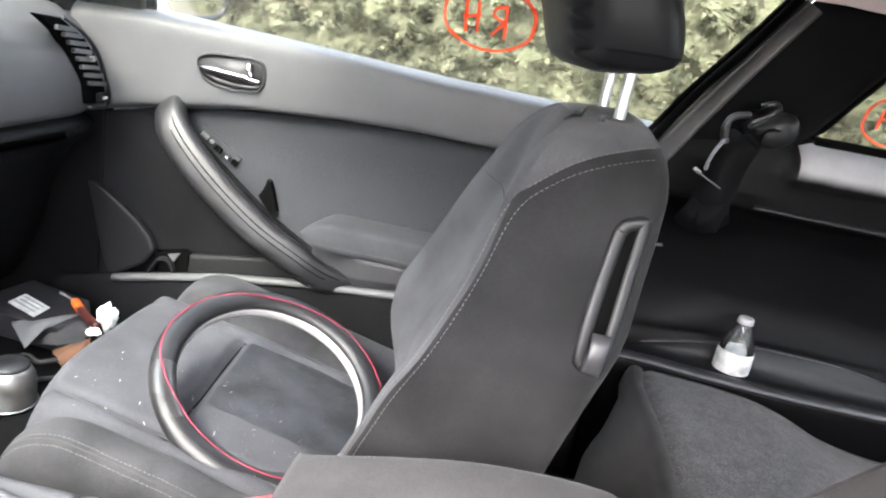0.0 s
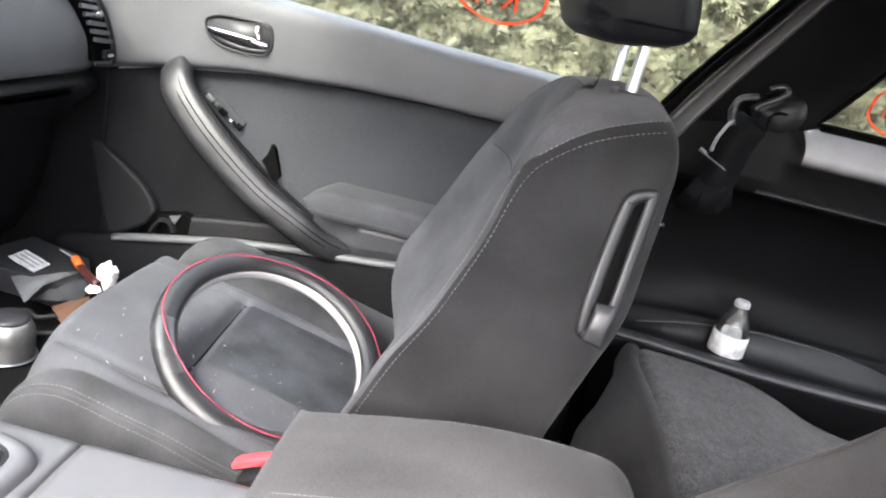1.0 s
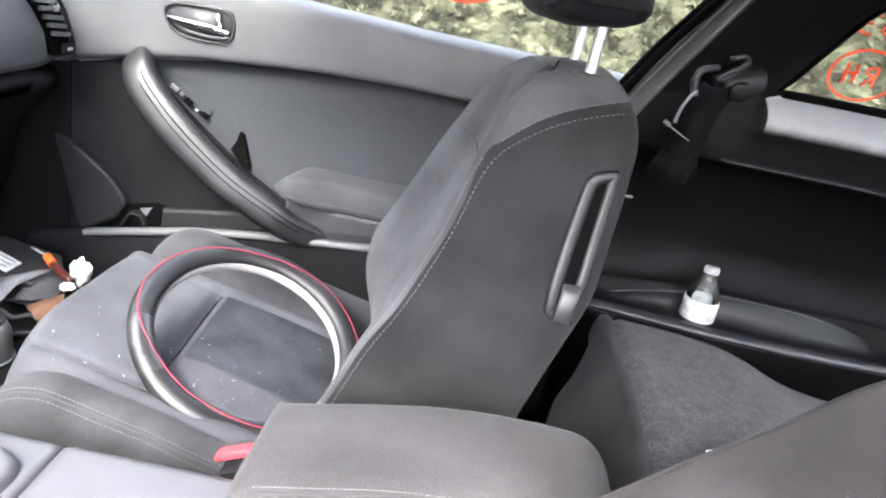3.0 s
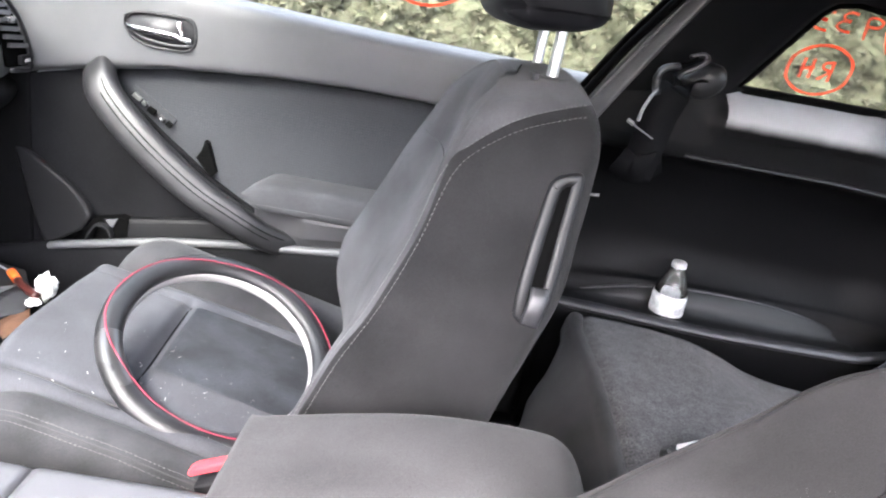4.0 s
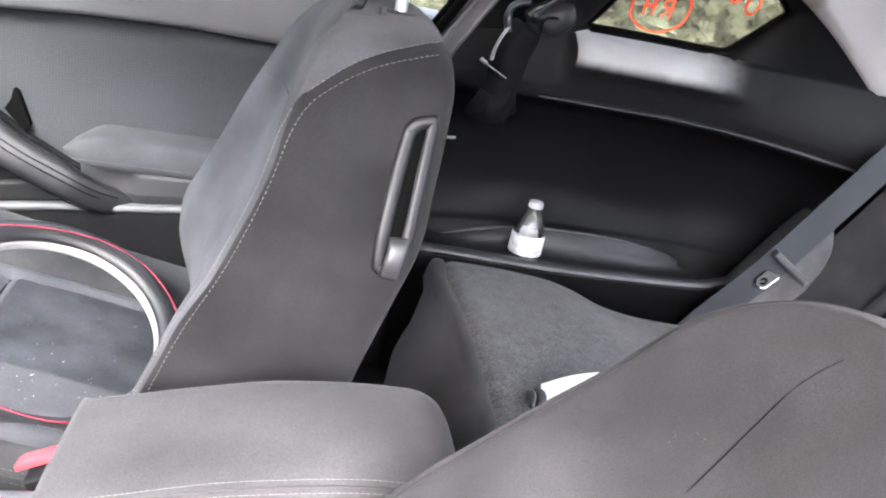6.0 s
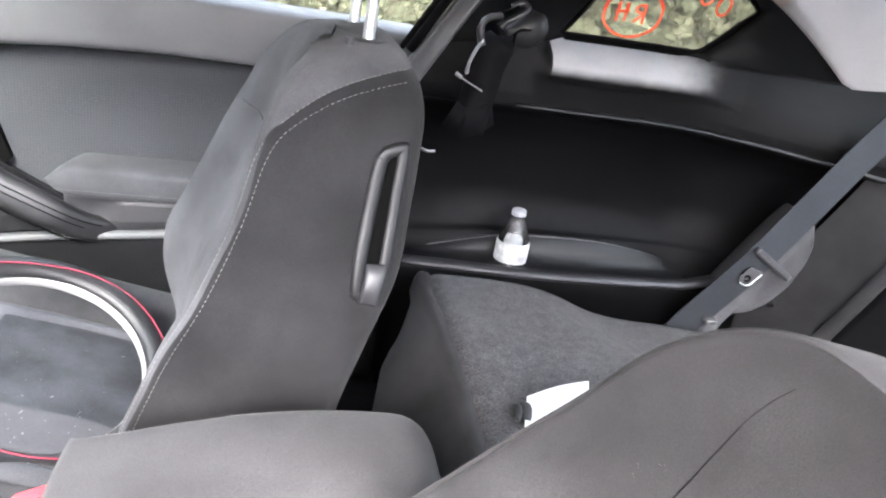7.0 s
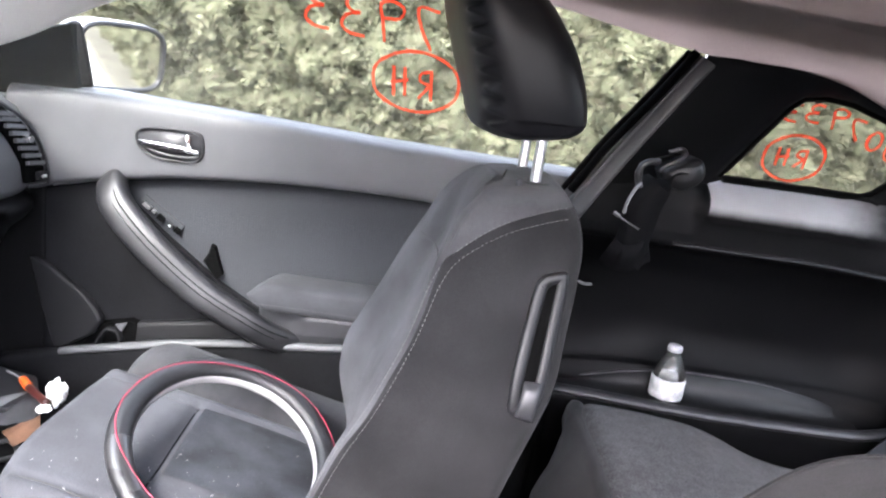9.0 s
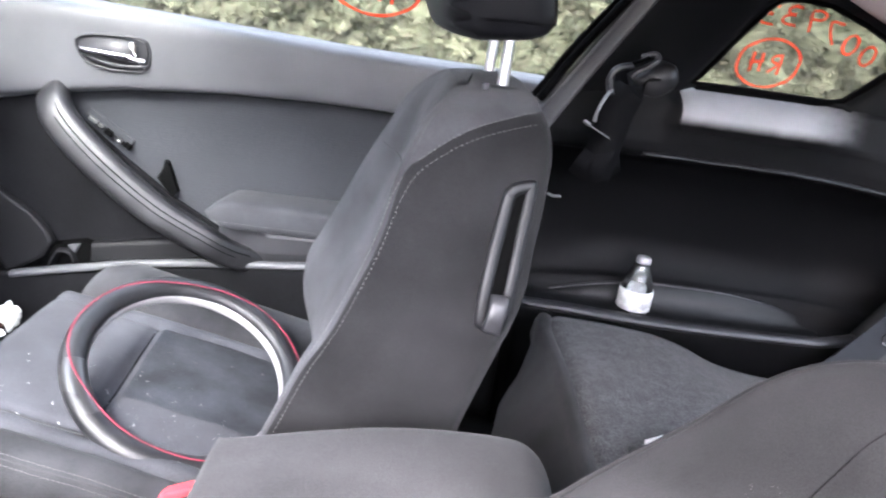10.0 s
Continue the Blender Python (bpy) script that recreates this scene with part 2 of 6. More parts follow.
M_EARTH = material("dark hedge litter", (0.05, 0.045, 0.03), 0.95, grain=0.4, scale=60, bump=0.6, stain=0.4, stain_scale=3)


def leaf_material(name, a, b, c):
    m = material(name, a, 0.85, stain=0.2, spec=0.1)
    n, l = m.node_tree.nodes, m.node_tree.links
    geo, ramp = n.new("ShaderNodeNewGeometry"), n.new("ShaderNodeValToRGB")
    ramp.color_ramp.elements[0].color, ramp.color_ramp.elements[1].color = (*a, 1), (*c, 1)
    e = ramp.color_ramp.elements.new(0.5)
    e.color = (*b, 1)
    l.new(geo.outputs["Random Per Island"], ramp.inputs["Fac"])
    co, patch, rng_map, mul = n.new("ShaderNodeTexCoord"), n.new("ShaderNodeTexNoise"), n.new("ShaderNodeMapRange"), n.new("ShaderNodeMix")
    patch.inputs["Scale"].default_value, patch.inputs["Detail"].default_value = 5.0, 5
    rng_map.inputs["From Min"].default_value, rng_map.inputs["From Max"].default_value = 0.35, 0.65
    rng_map.inputs["To Min"].default_value, rng_map.inputs["To Max"].default_value = 0.80, 1.16
    mul.data_type, mul.blend_type = "RGBA", "MULTIPLY"
    mul.inputs["Factor"].default_value = 1.0
    l.new(co.outputs["Object"], patch.inputs["Vector"])
    l.new(patch.outputs["Fac"], rng_map.inputs["Value"])
    l.new(ramp.outputs["Color"], mul.inputs["A"])
    l.new(rng_map.outputs["Result"], mul.inputs["B"])
    l.new(mul.outputs["Result"], n["Principled BSDF"].inputs["Base Color"])
    return m


M_LEAF = leaf_material("hedge foliage", (0.062, 0.053, 0.036), (0.067, 0.076, 0.044), (0.112, 0.109, 0.074))


# ---- mesh helpers ----
def part(name, bm, mat, parent=None, label="", smooth=True, bevel=0.0, segments=2):
    """Links a bmesh as one mesh object, under a thing where one is given."""
    bmesh.ops.recalc_face_normals(bm, faces=bm.faces)
    me = bpy.data.meshes.new(name)
    bm.to_mesh(me)
    bm.free()
    if smooth:
        me.polygons.foreach_set("use_smooth", [True] * len(me.polygons))
    me.materials.append(mat)
    ob = new(name, me)
    if parent:
        ob.parent = parent
    if bevel:
        mod = ob.modifiers.new("bevel", "BEVEL")
        mod.width, mod.segments, mod.limit_method, mod.angle_limit = bevel, segments, "ANGLE", radians(40)
        mod.harden_normals = True
    if label:
        ob["label"] = label
    return ob


def thing(name, label, category, group="", kind="", at=(0, 0, 0)):
    ob = new(name)
    ob.location = at
    ob.empty_display_size = 0.05
    return tagged(ob, label, category, group, kind)


def grid_mesh(rows, closed_u=False, closed_v=False, cap=False):
    """A bmesh from rows of points of equal length."""
    bm = bmesh.new()
    vs = [[bm.verts.new(p) for p in row] for row in rows]
    nr, nc = len(vs), len(vs[0])
    for i in range(nr if closed_v else nr - 1):
        for j in range(nc if closed_u else nc - 1):
            a, b = vs[i], vs[(i + 1) % nr]
            bm.faces.new((a[j], a[(j + 1) % nc], b[(j + 1) % nc], b[j]))
    if cap:
        bm.faces.new(vs[0])
        bm.faces.new(vs[-1])
    return bm


def smooth_path(points, n):
    """n points of a Catmull-Rom line through the given ones."""
    p = [Vector(q) for q in points]
    p = [2 * p[0] - p[1], *p, 2 * p[-1] - p[-2]]
    out = []
    for k in range(n):
        s = k / (n - 1) * (len(p) - 3)
        i = min(int(s), len(p) - 4)
        t = s - i
        a, b, c, d = p[i : i + 4]
        out.append(0.5 * (2 * b + (c - a) * t + (2 * a - 5 * b + 4 * c - d) * t * t + (3 * b - a - 3 * c + d) * t**3))
    return out


def tube(points, ra, rb=None, n=24, sides=14, up=(0, 0, 1), taper=None, closed=False, power=2.0):
    """A bmesh swept along a smooth line, its section ra wide and rb high."""
    rb = rb or ra
    path = [Vector(q) for q in points] if closed else smooth_path(points, n)
    rows = []
    m = len(path)
    for k, c in enumerate(path):
        d = (path[(k + 1) % m] - path[k - 1]) if closed else (path[min(k + 1, m - 1)] - path[max(k - 1, 0)])
        d.normalize()
        side = d.cross(Vector(up)).normalized()
        top = side.cross(d).normalized()
        f = taper(k / (m - 1)) if taper else 1.0
        row = []
        for s in range(sides):
            a = 2 * math.pi * s / sides
            ca, sa = math.cos(a), math.sin(a)
            e = 2 / power
            row.append(c + side * ra * f * math.copysign(abs(ca) ** e, ca) + top * rb * f * math.copysign(abs(sa) ** e, sa))
        rows.append(row)
    return grid_mesh(rows, closed_u=True, closed_v=closed, cap=not closed)


def box(x0, x1, y0, y1, z0, z1):
    bm = bmesh.new()
    bmesh.ops.create_cube(bm, size=1, matrix=Matrix.Translation(((x0 + x1) / 2, (y0 + y1) / 2, (z0 + z1) / 2)) @ Matrix.Diagonal((x1 - x0, y1 - y0, z1 - z0, 1)))
    return bm


def prism(outline, depth):
    """A bmesh of a planar outline of 3D points, thickened along the vector depth."""
    bm = bmesh.new()
    a = [bm.verts.new(p) for p in outline]
    b = [bm.verts.new(Vector(p) + Vector(depth)) for p in outline]
    bm.faces.new(a)
    bm.faces.new(b[::-1])
    for i in range(len(a)):
        j = (i + 1) % len(a)
        bm.faces.new((a[i], a[j], b[j], b[i]))
    return bm


def join(*bms):
    out = bmesh.new()
    for bm in bms:
        me = bpy.data.meshes.new("piece")
        bm.to_mesh(me)
        out.from_mesh(me)
        bm.free()
        bpy.data.meshes.remove(me)
    return out


def moved(bm, m):
    bmesh.ops.transform(bm, matrix=m, verts=bm.verts)
    return bm


def lerp_table(table, x):
    """The value at x in a short table of (x, value)."""
    return float(np.interp(x, [a for a, _ in table], [b for _, b in table]))


def smooth_table(table, n=80):
    """A denser table along a smooth line through a short one."""
    return [(v.x, v.y) for v in smooth_path([(a, b, 0) for a, b in table], n)]


def dashes(points, length=0.0042, gap=0.0026, width=0.0005, normals=None):
    """Thread stitches along a line of 3D points."""
    out = bmesh.new()
    pts = [Vector(p) for p in points]
    seg = [(pts[i], pts[i + 1]) for i in range(len(pts) - 1)]
    total = sum((b - a).length for a, b in seg)

    def at(s):
        for a, b in seg:
            d = (b - a).length
            if s <= d:
                return a.lerp(b, s / d if d else 0)
            s -= d
        return seg[-1][1].copy()

    s = 0.0
    while s < total - length:
        a, b = at(s), at(s + length)
        d = (b - a).normalized()
        u = d.orthogonal().normalized()
        v = d.cross(u)
        ring = []
        for p, w in ((a, 0.6), (a.lerp(b, 0.5), 1.0), (b, 0.6)):
            ring.append([out.verts.new(p + (u * math.cos(q) + v * math.sin(q)) * width * w) for q in (0.8, 2.37, 3.94, 5.5)])
        for r0, r1 in zip(ring, ring[1:]):
            for i in range(4):
                out.faces.new((r0[i], r0[(i + 1) % 4], r1[(i + 1) % 4], r1[i]))
        s += length + gap
    return out


def ribbon(points, half, normal, rise=0.0006):
    """A thin flat stroke along a line, lying on a plane of that normal."""
    pts = [Vector(p) for p in points]
    nrm = Vector(normal).normalized()
    rows = []
    for i, p in enumerate(pts):
        d = (pts[min(i + 1, len(pts) - 1)] - pts[max(i - 1, 0)]).normalized()
        s = d.cross(nrm).normalized() * half * (0.8 + 0.35 * noise.noise(p * 60))
        rows.append([p - s, p - s + nrm * rise, p + s + nrm * rise, p + s])
    return grid_mesh(rows, closed_u=True, cap=True)


# ---- ground, road and hedge ----
bm = bmesh.new()
bmesh.ops.create_grid(bm, x_segments=2, y_segments=2, size=300)
tagged(part("road", bm, M_ASPHALT), "pale worn asphalt road beside the hedge", "road", kind="structure")
# Added out of view to cut low sky light from the driver's side.
tagged(part("sky_block_wall", box(-14, 14, -6.3, -6.0, 0.0, 1.7), material("plain grey blocker", (0.22, 0.21, 0.20), 0.9, grain=0.2, scale=40, bump=0.3, stain=0.2, stain_scale=1), bevel=0.03), "plain added wall, unseen, that blocks low sky light", "wall", kind="structure")
bm = box(-40, 40, 2.55, 6.0, -0.3, 0.06)
tagged(part("verge", bm, M_EARTH, bevel=0.02), "dark earth verge under the hedge", "verge", kind="structure")


def hedge_face(x, z):
    """The depth of the hedge's face: lumps, and a top that rounds away."""
    return 2.86 + 0.10 * noise.noise((x * 2.1, z * 2.3, 0.3)) + 0.04 * noise.noise((x * 8, z * 8, 2)) + 0.6 * max(0, z - 1.7) ** 2


def hedge():
    """A clipped conifer hedge: a rough dark core and a great many thin blades in fans."""
    rng = np.random.default_rng(4)
    h = thing("hedge", "dense yellow-green clipped conifer hedge beside the car", "hedge")
    rows = []
    for i in range(60):
        z = 0.02 + 1.98 * i / 59
        rows.append([(x, hedge_face(x, z), z) for x in np.linspace(-11, 30, 411)])
    rows.append([(x, y + 1.2, z + 0.03) for x, y, z in rows[-1]])
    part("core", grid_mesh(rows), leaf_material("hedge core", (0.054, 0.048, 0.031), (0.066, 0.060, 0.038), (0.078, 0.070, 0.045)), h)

    def fans(n, x0, x1, z0, z1, lo, hi):
        """Roots, directions and sizes of n fans of four blades."""
        x, z = rng.uniform(x0, x1, n), rng.uniform(z0, z1, n)
        clump = np.array([noise.noise((p * 15, q * 15, 5)) for p, q in zip(x, z)])
        keep = (clump > -0.45) & ~((hi > 0.05) & (np.abs(x) < 2.45) & (z > 0.93) & (z < 2.0))
        x, z, clump = x[keep], z[keep], clump[keep]
        n = len(x)
        y = np.array([hedge_face(p, q) for p, q in zip(x, z)]) - 0.03 - 0.028 * clump + rng.uniform(-0.025, 0.025, n)
        root = np.stack([x, y, z], 1)
        # blades of one spray lean alike, and lie with their flat side outwards
        lean = np.array([noise.noise_vector((p * 13, q * 13, 3)) for p, q in zip(x, z)])
        d = np.array([0.22, -0.42, 0.55]) + 1.2 * lean + rng.normal(0, 0.2, (n, 3))
        d /= np.linalg.norm(d, axis=1)[:, None]
        s = np.cross(d, np.array([0.1, -0.8, 0.55]) + rng.normal(0, 0.25, (n, 3)))
        s /= np.linalg.norm(s, axis=1)[:, None]
        size = rng.uniform(lo, hi, n)[:, None]
        out = []
        for k in range(4):
            a = (k - 1.5) * 0.42
            e, f = d * math.cos(a) + s * math.sin(a), s * math.cos(a) - d * math.sin(a)
            w, r = size * 0.062, root + d * size * 0.12 * k
            out.append(np.stack([r - f * w * 0.5, r + f * w * 0.5, r + e * size * 0.5 + f * w, r + e * size - (0, 0, 0.1) * size, r + e * size * 0.5 - f * w], 1))
        return np.concatenate(out)

    blades = np.concatenate([fans(120000, -2.5, 2.5, 0.9, 2.05, 0.020, 0.050), fans(34000, -8, 16, 0.05, 1.99, 0.05, 0.10)])
    n = len(blades)
    me = bpy.data.meshes.new("foliage")
    me.vertices.add(5 * n)
    me.vertices.foreach_set("co", blades.ravel())
    me.loops.add(5 * n)
    me.loops.foreach_set("vertex_index", np.arange(5 * n))
    me.polygons.add(n)
    me.polygons.foreach_set("loop_start", np.arange(0, 5 * n, 5))
    me.update()
    me.validate()
    me.materials.append(M_LEAF)
    ob = new("foliage", me)
    ob.parent = h
    ob["kind"] = "stuff"
    return h


hedge()

# ---- car shell ----
ROOF = lambda x, y: 1.502 - 0.030 * ((y - 0.62) / 0.78) ** 4 - 0.05 * ((x - 0.2) / 0.9) ** 2


def shell():
    car = thing("car_shell", "silver two-door coupe body with its door closed", "car")
    rows = []
    for i in range(25):
        x = -0.54 + 1.84 * i / 24
        rows.append([(x, 0.62 + 0.772 * s, ROOF(x, 0.62 + 0.772 * s) + 0.035) for s in np.linspace(-1, 1, 25)])
    bm = grid_mesh(rows)
    bmesh.ops.solidify(bm, geom=bm.faces[:], thickness=-0.012)
    part("roof", bm, M_PAINT, car)
    part("floor_pan", box(-1.2, 2.1, -0.22, 1.6, 0.22, 0.27), M_DULL, car, "black floor carpet", bevel=0.01)
    part("kick_panel", box(-1.30, -0.870, 1.530, 1.57, 0.25, 0.93), M_DULL, car, bevel=0.01)
    part("cowl", box(-1.62, -1.20, -0.22, 1.55, 1.00, 1.085), M_TRIMDK, car, bevel=0.02)
    part("firewall", box(-1.34, -1.29, -0.22, 1.6, 0.22, 1.0), M_DULL, car, bevel=0.01)
    rows = []
    for i in range(20):
        x = -1.35 + 1.9 * i / 19
        rows.append([(x, 1.605 + 0.05 * math.sin(math.pi * v) , 0.25 + 0.87 * v) for v in np.linspace(0, 1, 14)])
    bm = grid_mesh(rows)
    bmesh.ops.solidify(bm, geom=bm.faces[:], thickness=0.01)
    part("door_skin", bm, M_PAINT, car)
    rows = []
    for i in range(20):
        x = 0.555 + 1.7 * i / 19
        rows.append([(x, 1.61 - 0.06 * max(0, x - 1.2) + 0.05 * math.sin(math.pi * v), 0.25 + 0.87 * v) for v in np.linspace(0, 1, 14)])
    bm = grid_mesh(rows)
    bmesh.ops.solidify(bm, geom=bm.faces[:], thickness=0.01)
    part("rear_wing", bm, M_PAINT, car)
    part("driver_side_wall", box(0.75, 2.2, -0.30, -0.25, 0.25, 1.08), M_TRIMDK, car, bevel=0.01)
    # Unseen wall added on the driver's side to keep low light out.
    part("low_light_block", box(-1.25, 0.745, -0.32, -0.27, 0.22, 0.98), M_TRIMDK, car, "added unseen wall that darkens the low cabin", bevel=0.01)
    # Unseen opaque panel, added to block light towards the front of the door.
    part("front_light_block", box(-1.45, -0.72, -0.32, -0.29, 0.982, 1.43), M_TRIMDK, car, "added opaque panel that shades the door's front")
    # Filler added to stop light showing between door and rear panel.
    part("gap_filler", box(0.29, 0.37, 1.576, 1.604, 0.25, 1.09), M_TRIMDK, car)
    part("rear_bulkhead", box(2.05, 2.1, -0.25, 1.58, 0.25, 1.1), M_TRIMDK, car, bevel=0.01)
    part("parcel_shelf", box(1.62, 2.1, -0.25, 1.52, 1.06, 1.09), M_TRIMDK, car, bevel=0.01)
    # windscreen pillar, a broad rounded beam that flattens into the headliner
    rows = []
    section = ((0.0, 0.035, 0.0), (0.0, 0.006, -0.006), (-0.006, -0.014, 0.0), (-0.020, -0.046, 0.024), (-0.034, -0.074, 0.050), (-0.046, -0.098, 0.078), (-0.052, -0.098, 0.094), (-0.050, -0.07, 0.106), (-0.03, -0.01, 0.105), (-0.01, 0.03, 0.06))
    for v in smooth_path([(-1.50, 1.52, 1.00), (-1.34, 1.50, 1.075), (-1.08, 1.465, 1.165), (-0.864, 1.425, 1.247), (-0.753, 1.41, 1.305), (-0.637, 1.405, 1.355), (-0.522, 1.402, 1.393), (-0.45, 1.402, 1.420)], 60):
        k = min(1.0, max(0.02, (-0.44 - v.x) / 0.30))
        rows.append([v + Vector((q[0] * k, q[1] * (0.25 + 0.75 * k), q[2] * (0.22 + 0.78 * k))) for q in section])
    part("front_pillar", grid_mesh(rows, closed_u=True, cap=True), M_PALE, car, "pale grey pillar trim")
    part("windscreen_header", tube([(-0.49, -0.19, 1.436), (-0.505, 0.0, 1.444), (-0.52, 0.3, 1.450), (-0.525, 0.62, 1.452), (-0.52, 0.95, 1.450), (-0.505, 1.24, 1.444), (-0.49, 1.43, 1.436)], 0.035, 0.012, n=24, power=3), M_HEAD, car)
    part("windscreen", prism([(-1.50, -0.2, 1.09), (-1.53, 0.62, 1.09), (-1.50, 1.47, 1.09), (-0.52, 1.33, 1.455), (-0.54, 0.62, 1.485), (-0.52, -0.14, 1.455)], (-0.002, 0, 0.005)), M_TINT, car, "faintly tinted windscreen", smooth=False)
    part("rear_glass", prism([(1.24, -0.1, 1.43), (1.24, 1.34, 1.43), (1.75, 1.45, 1.09), (1.75, -0.2, 1.09)], (0.002, 0, 0.005)), M_TINT, car, "faintly tinted rear glass", smooth=False)
    return car


shell()


def headliner():
    rows = []
    for i in range(40):
        x = -0.50 + 1.70 * i / 39
        rows.append([(x, 0.62 + s, ROOF(x, 0.62 + s) + 0.006 * noise.noise((x * 3, s * 3, 1))) for s in np.linspace(-0.8, 0.765, 40)])
    bm = grid_mesh(rows)
    bmesh.ops.solidify(bm, geom=bm.faces[:], thickness=0.012)
    tagged(part("ceiling", bm, M_HEAD), "grey-beige cloth headliner under the roof", "headliner", kind="structure")


headliner()

# ---- door ----
SEAM = [(-0.95, 0.885), (-0.861, 0.909), (-0.727, 0.939), (-0.568, 0.967), (-0.334, 0.990), (-0.142, 0.999), (0.023, 0.999), (0.5, 0.985)]
BELT = [(-0.95, 1.140), (-0.737, 1.148), (-0.546, 1.143), (-0.356, 1.137), (-0.115, 1.128), (0.086, 1.125), (0.5, 1.12)]
SILL = [(-0.95, 0.495), (-0.789, 0.537), (-0.531, 0.596), (-0.354, 0.623), (-0.232, 0.635), (-0.114, 0.650), (0.5, 0.70)]


def strip(x0, x1, lo, hi, profile, nx=60, nv=24, back=0.05):
    """A trim panel between two heights, its depth y given by profile(v, x), closed behind."""
    rows = []
    for i in range(nx + 1):
        x = x0 + (x1 - x0) * i / nx
        a, b = lo(x), hi(x)
        row = [(x, profile(k / nv, x), a + (b - a) * k / nv) for k in range(nv + 1)]
        row += [(x, max(profile(1, x), profile(0, x)) + back, b), (x, max(profile(1, x), profile(0, x)) + back, a)]
        rows.append(row)
    return grid_mesh(rows, closed_u=True, cap=True)


def passenger_door():
    door = thing("passenger_door", "closed charcoal passenger door panel with a diagonal pull handle", "car door")
    seam, belt, sill = (lambda x, t=t: lerp_table(t, x) for t in (SEAM, BELT, SILL))

    up = [(0, 1.545), (0.03, 1.522), (0.10, 1.511), (0.35, 1.506), (0.7, 1.505), (0.86, 1.508), (0.93, 1.515), (0.975, 1.528), (1.0, 1.55)]
    up = smooth_table(up)
    trim = strip(-0.95, 0.335, lambda x: seam(x) + 0.004, belt, lambda v, x: lerp_table(up, v), nx=240, nv=64)
    hole = [f for f in trim.faces if ((f.calc_center_median().x + 0.570) / 0.0745) ** 4 + ((f.calc_center_median().z - 1.053) / 0.0335) ** 4 < 0.90 and f.calc_center_median().y < 1.53]
    bmesh.ops.delete(trim, geom=hole, context="FACES")
    part("upper_trim", trim, M_DASH, door, "charcoal grained upper trim")
    mid = [(0, 1.53), (0.15, 1.546), (0.8, 1.550), (0.97, 1.548), (1, 1.56)]
    part("cloth_panel", strip(-0.875, 0.335, lambda x: sill(x) - 0.06, lambda x: seam(x) - 0.002, lambda v, x: lerp_table(mid, v), back=0.03), M_TRIMCL, door, "slate blue woven cloth insert")
    lower = [(-0.875, 0.905), (-0.76, 0.935), (-0.715, 0.935), (-0.66, 0.895), (-0.57, 0.825), (-0.455, 0.742), (-0.35, 0.685), (-0.30, 0.65), (-0.30, 0.60), (-0.60, 0.55), (-0.80, 0.49), (-0.875, 0.48)]
    # Dark plate over the cloth, left of and below the pull handle.
    part("lower_panel", prism([(x, 1.5365, z) for x, z in lower], (0, 0.02, 0)), M_LOWER, door, "dark lower panel below the handle", smooth=False, bevel=0.003)
    # lower bin with its bright lip and the open pocket behind it
    low = [(0, 1.50), (0.2, 1.478), (0.9, 1.474), (0.97, 1.476), (1, 1.486)]
    part("bin_front", strip(-0.95, 0.335, lambda x: 0.30, lambda x: sill(x), lambda v, x: lerp_table(low, v), back=0.004), M_LOWER, door, "black bin front")
    part("bin_lip", tube([(x, 1.479, sill(x) - 0.004) for x in np.linspace(-0.80, 0.33, 14)], 0.012, 0.008, n=60, power=3), M_DASH, door, "grey bin lip")
    part("pocket_wall", strip(-0.636, -0.30, lambda x: sill(x) - 0.03, lambda x: 0.612 + 0.19 * (x + 0.636), lambda v, x: 1.506 + 0.01 * v, nv=6, back=0.03), M_SKIRT, door, "charcoal pocket wall")
    # Solid plate, no opening: the cup's inner shade is put into its colour.
    cup = part("cup_shade", prism([(-0.770, 1.510, 0.530), (-0.722, 1.510, 0.600), (-0.653, 1.510, 0.618), (-0.634, 1.510, 0.612), (-0.634, 1.510, 0.55)], (0, 0.03, 0)), M_VOID, door, "flat black plate standing for cup shade", smooth=False)
    part("cup_wall", tube([(-0.725, 1.509, 0.545), (-0.712, 1.506, 0.575), (-0.700, 1.506, 0.592), (-0.676, 1.506, 0.590), (-0.664, 1.506, 0.566)], 0.014, 0.004, n=16, power=3), M_TRIMDK, cup)
    part("cup_corner", prism([(-0.683, 1.504, 0.606), (-0.654, 1.504, 0.614), (-0.667, 1.504, 0.589)], (0, 0.006, 0)), M_DASH, cup, bevel=0.001)
    # armrest
    rows = []
    for i in range(41):
        f = i / 40
        x = -0.350 + 0.680 * f
        end = min(1, (f / 0.06)) ** 0.5 if f < 0.06 else 1.0
        row = []
        for k in range(28):
            a = 2 * math.pi * k / 28
            e = 2 / 5
            dy, dz = 0.062 * math.copysign(abs(math.cos(a)) ** e, math.cos(a)), 0.034 * math.copysign(abs(math.sin(a)) ** e, math.sin(a))
            row.append((x + 0.012 * (dy / 0.062) * (1 - min(1, f / 0.1)), 1.505 + dy * (0.75 + 0.25 * end), 0.748 + 0.008 * f + dz * end))
        rows.append(row)
    part("armrest", grid_mesh(rows, closed_u=True, cap=True), M_ARM, door, "padded grey cloth armrest")
    base = [(0, 1.484), (0.3, 1.468), (0.8, 1.462), (1, 1.47)]
    part("armrest_base", strip(-0.345, 0.33, lambda x: sill(x) + 0.004, lambda x: 0.722 + 0.008 * (x + 0.375), lambda v, x: lerp_table(base, v) + 0.06 * max(0, (-0.22 - x) / 0.13), back=0.03), M_TRIM, door, "charcoal armrest support")
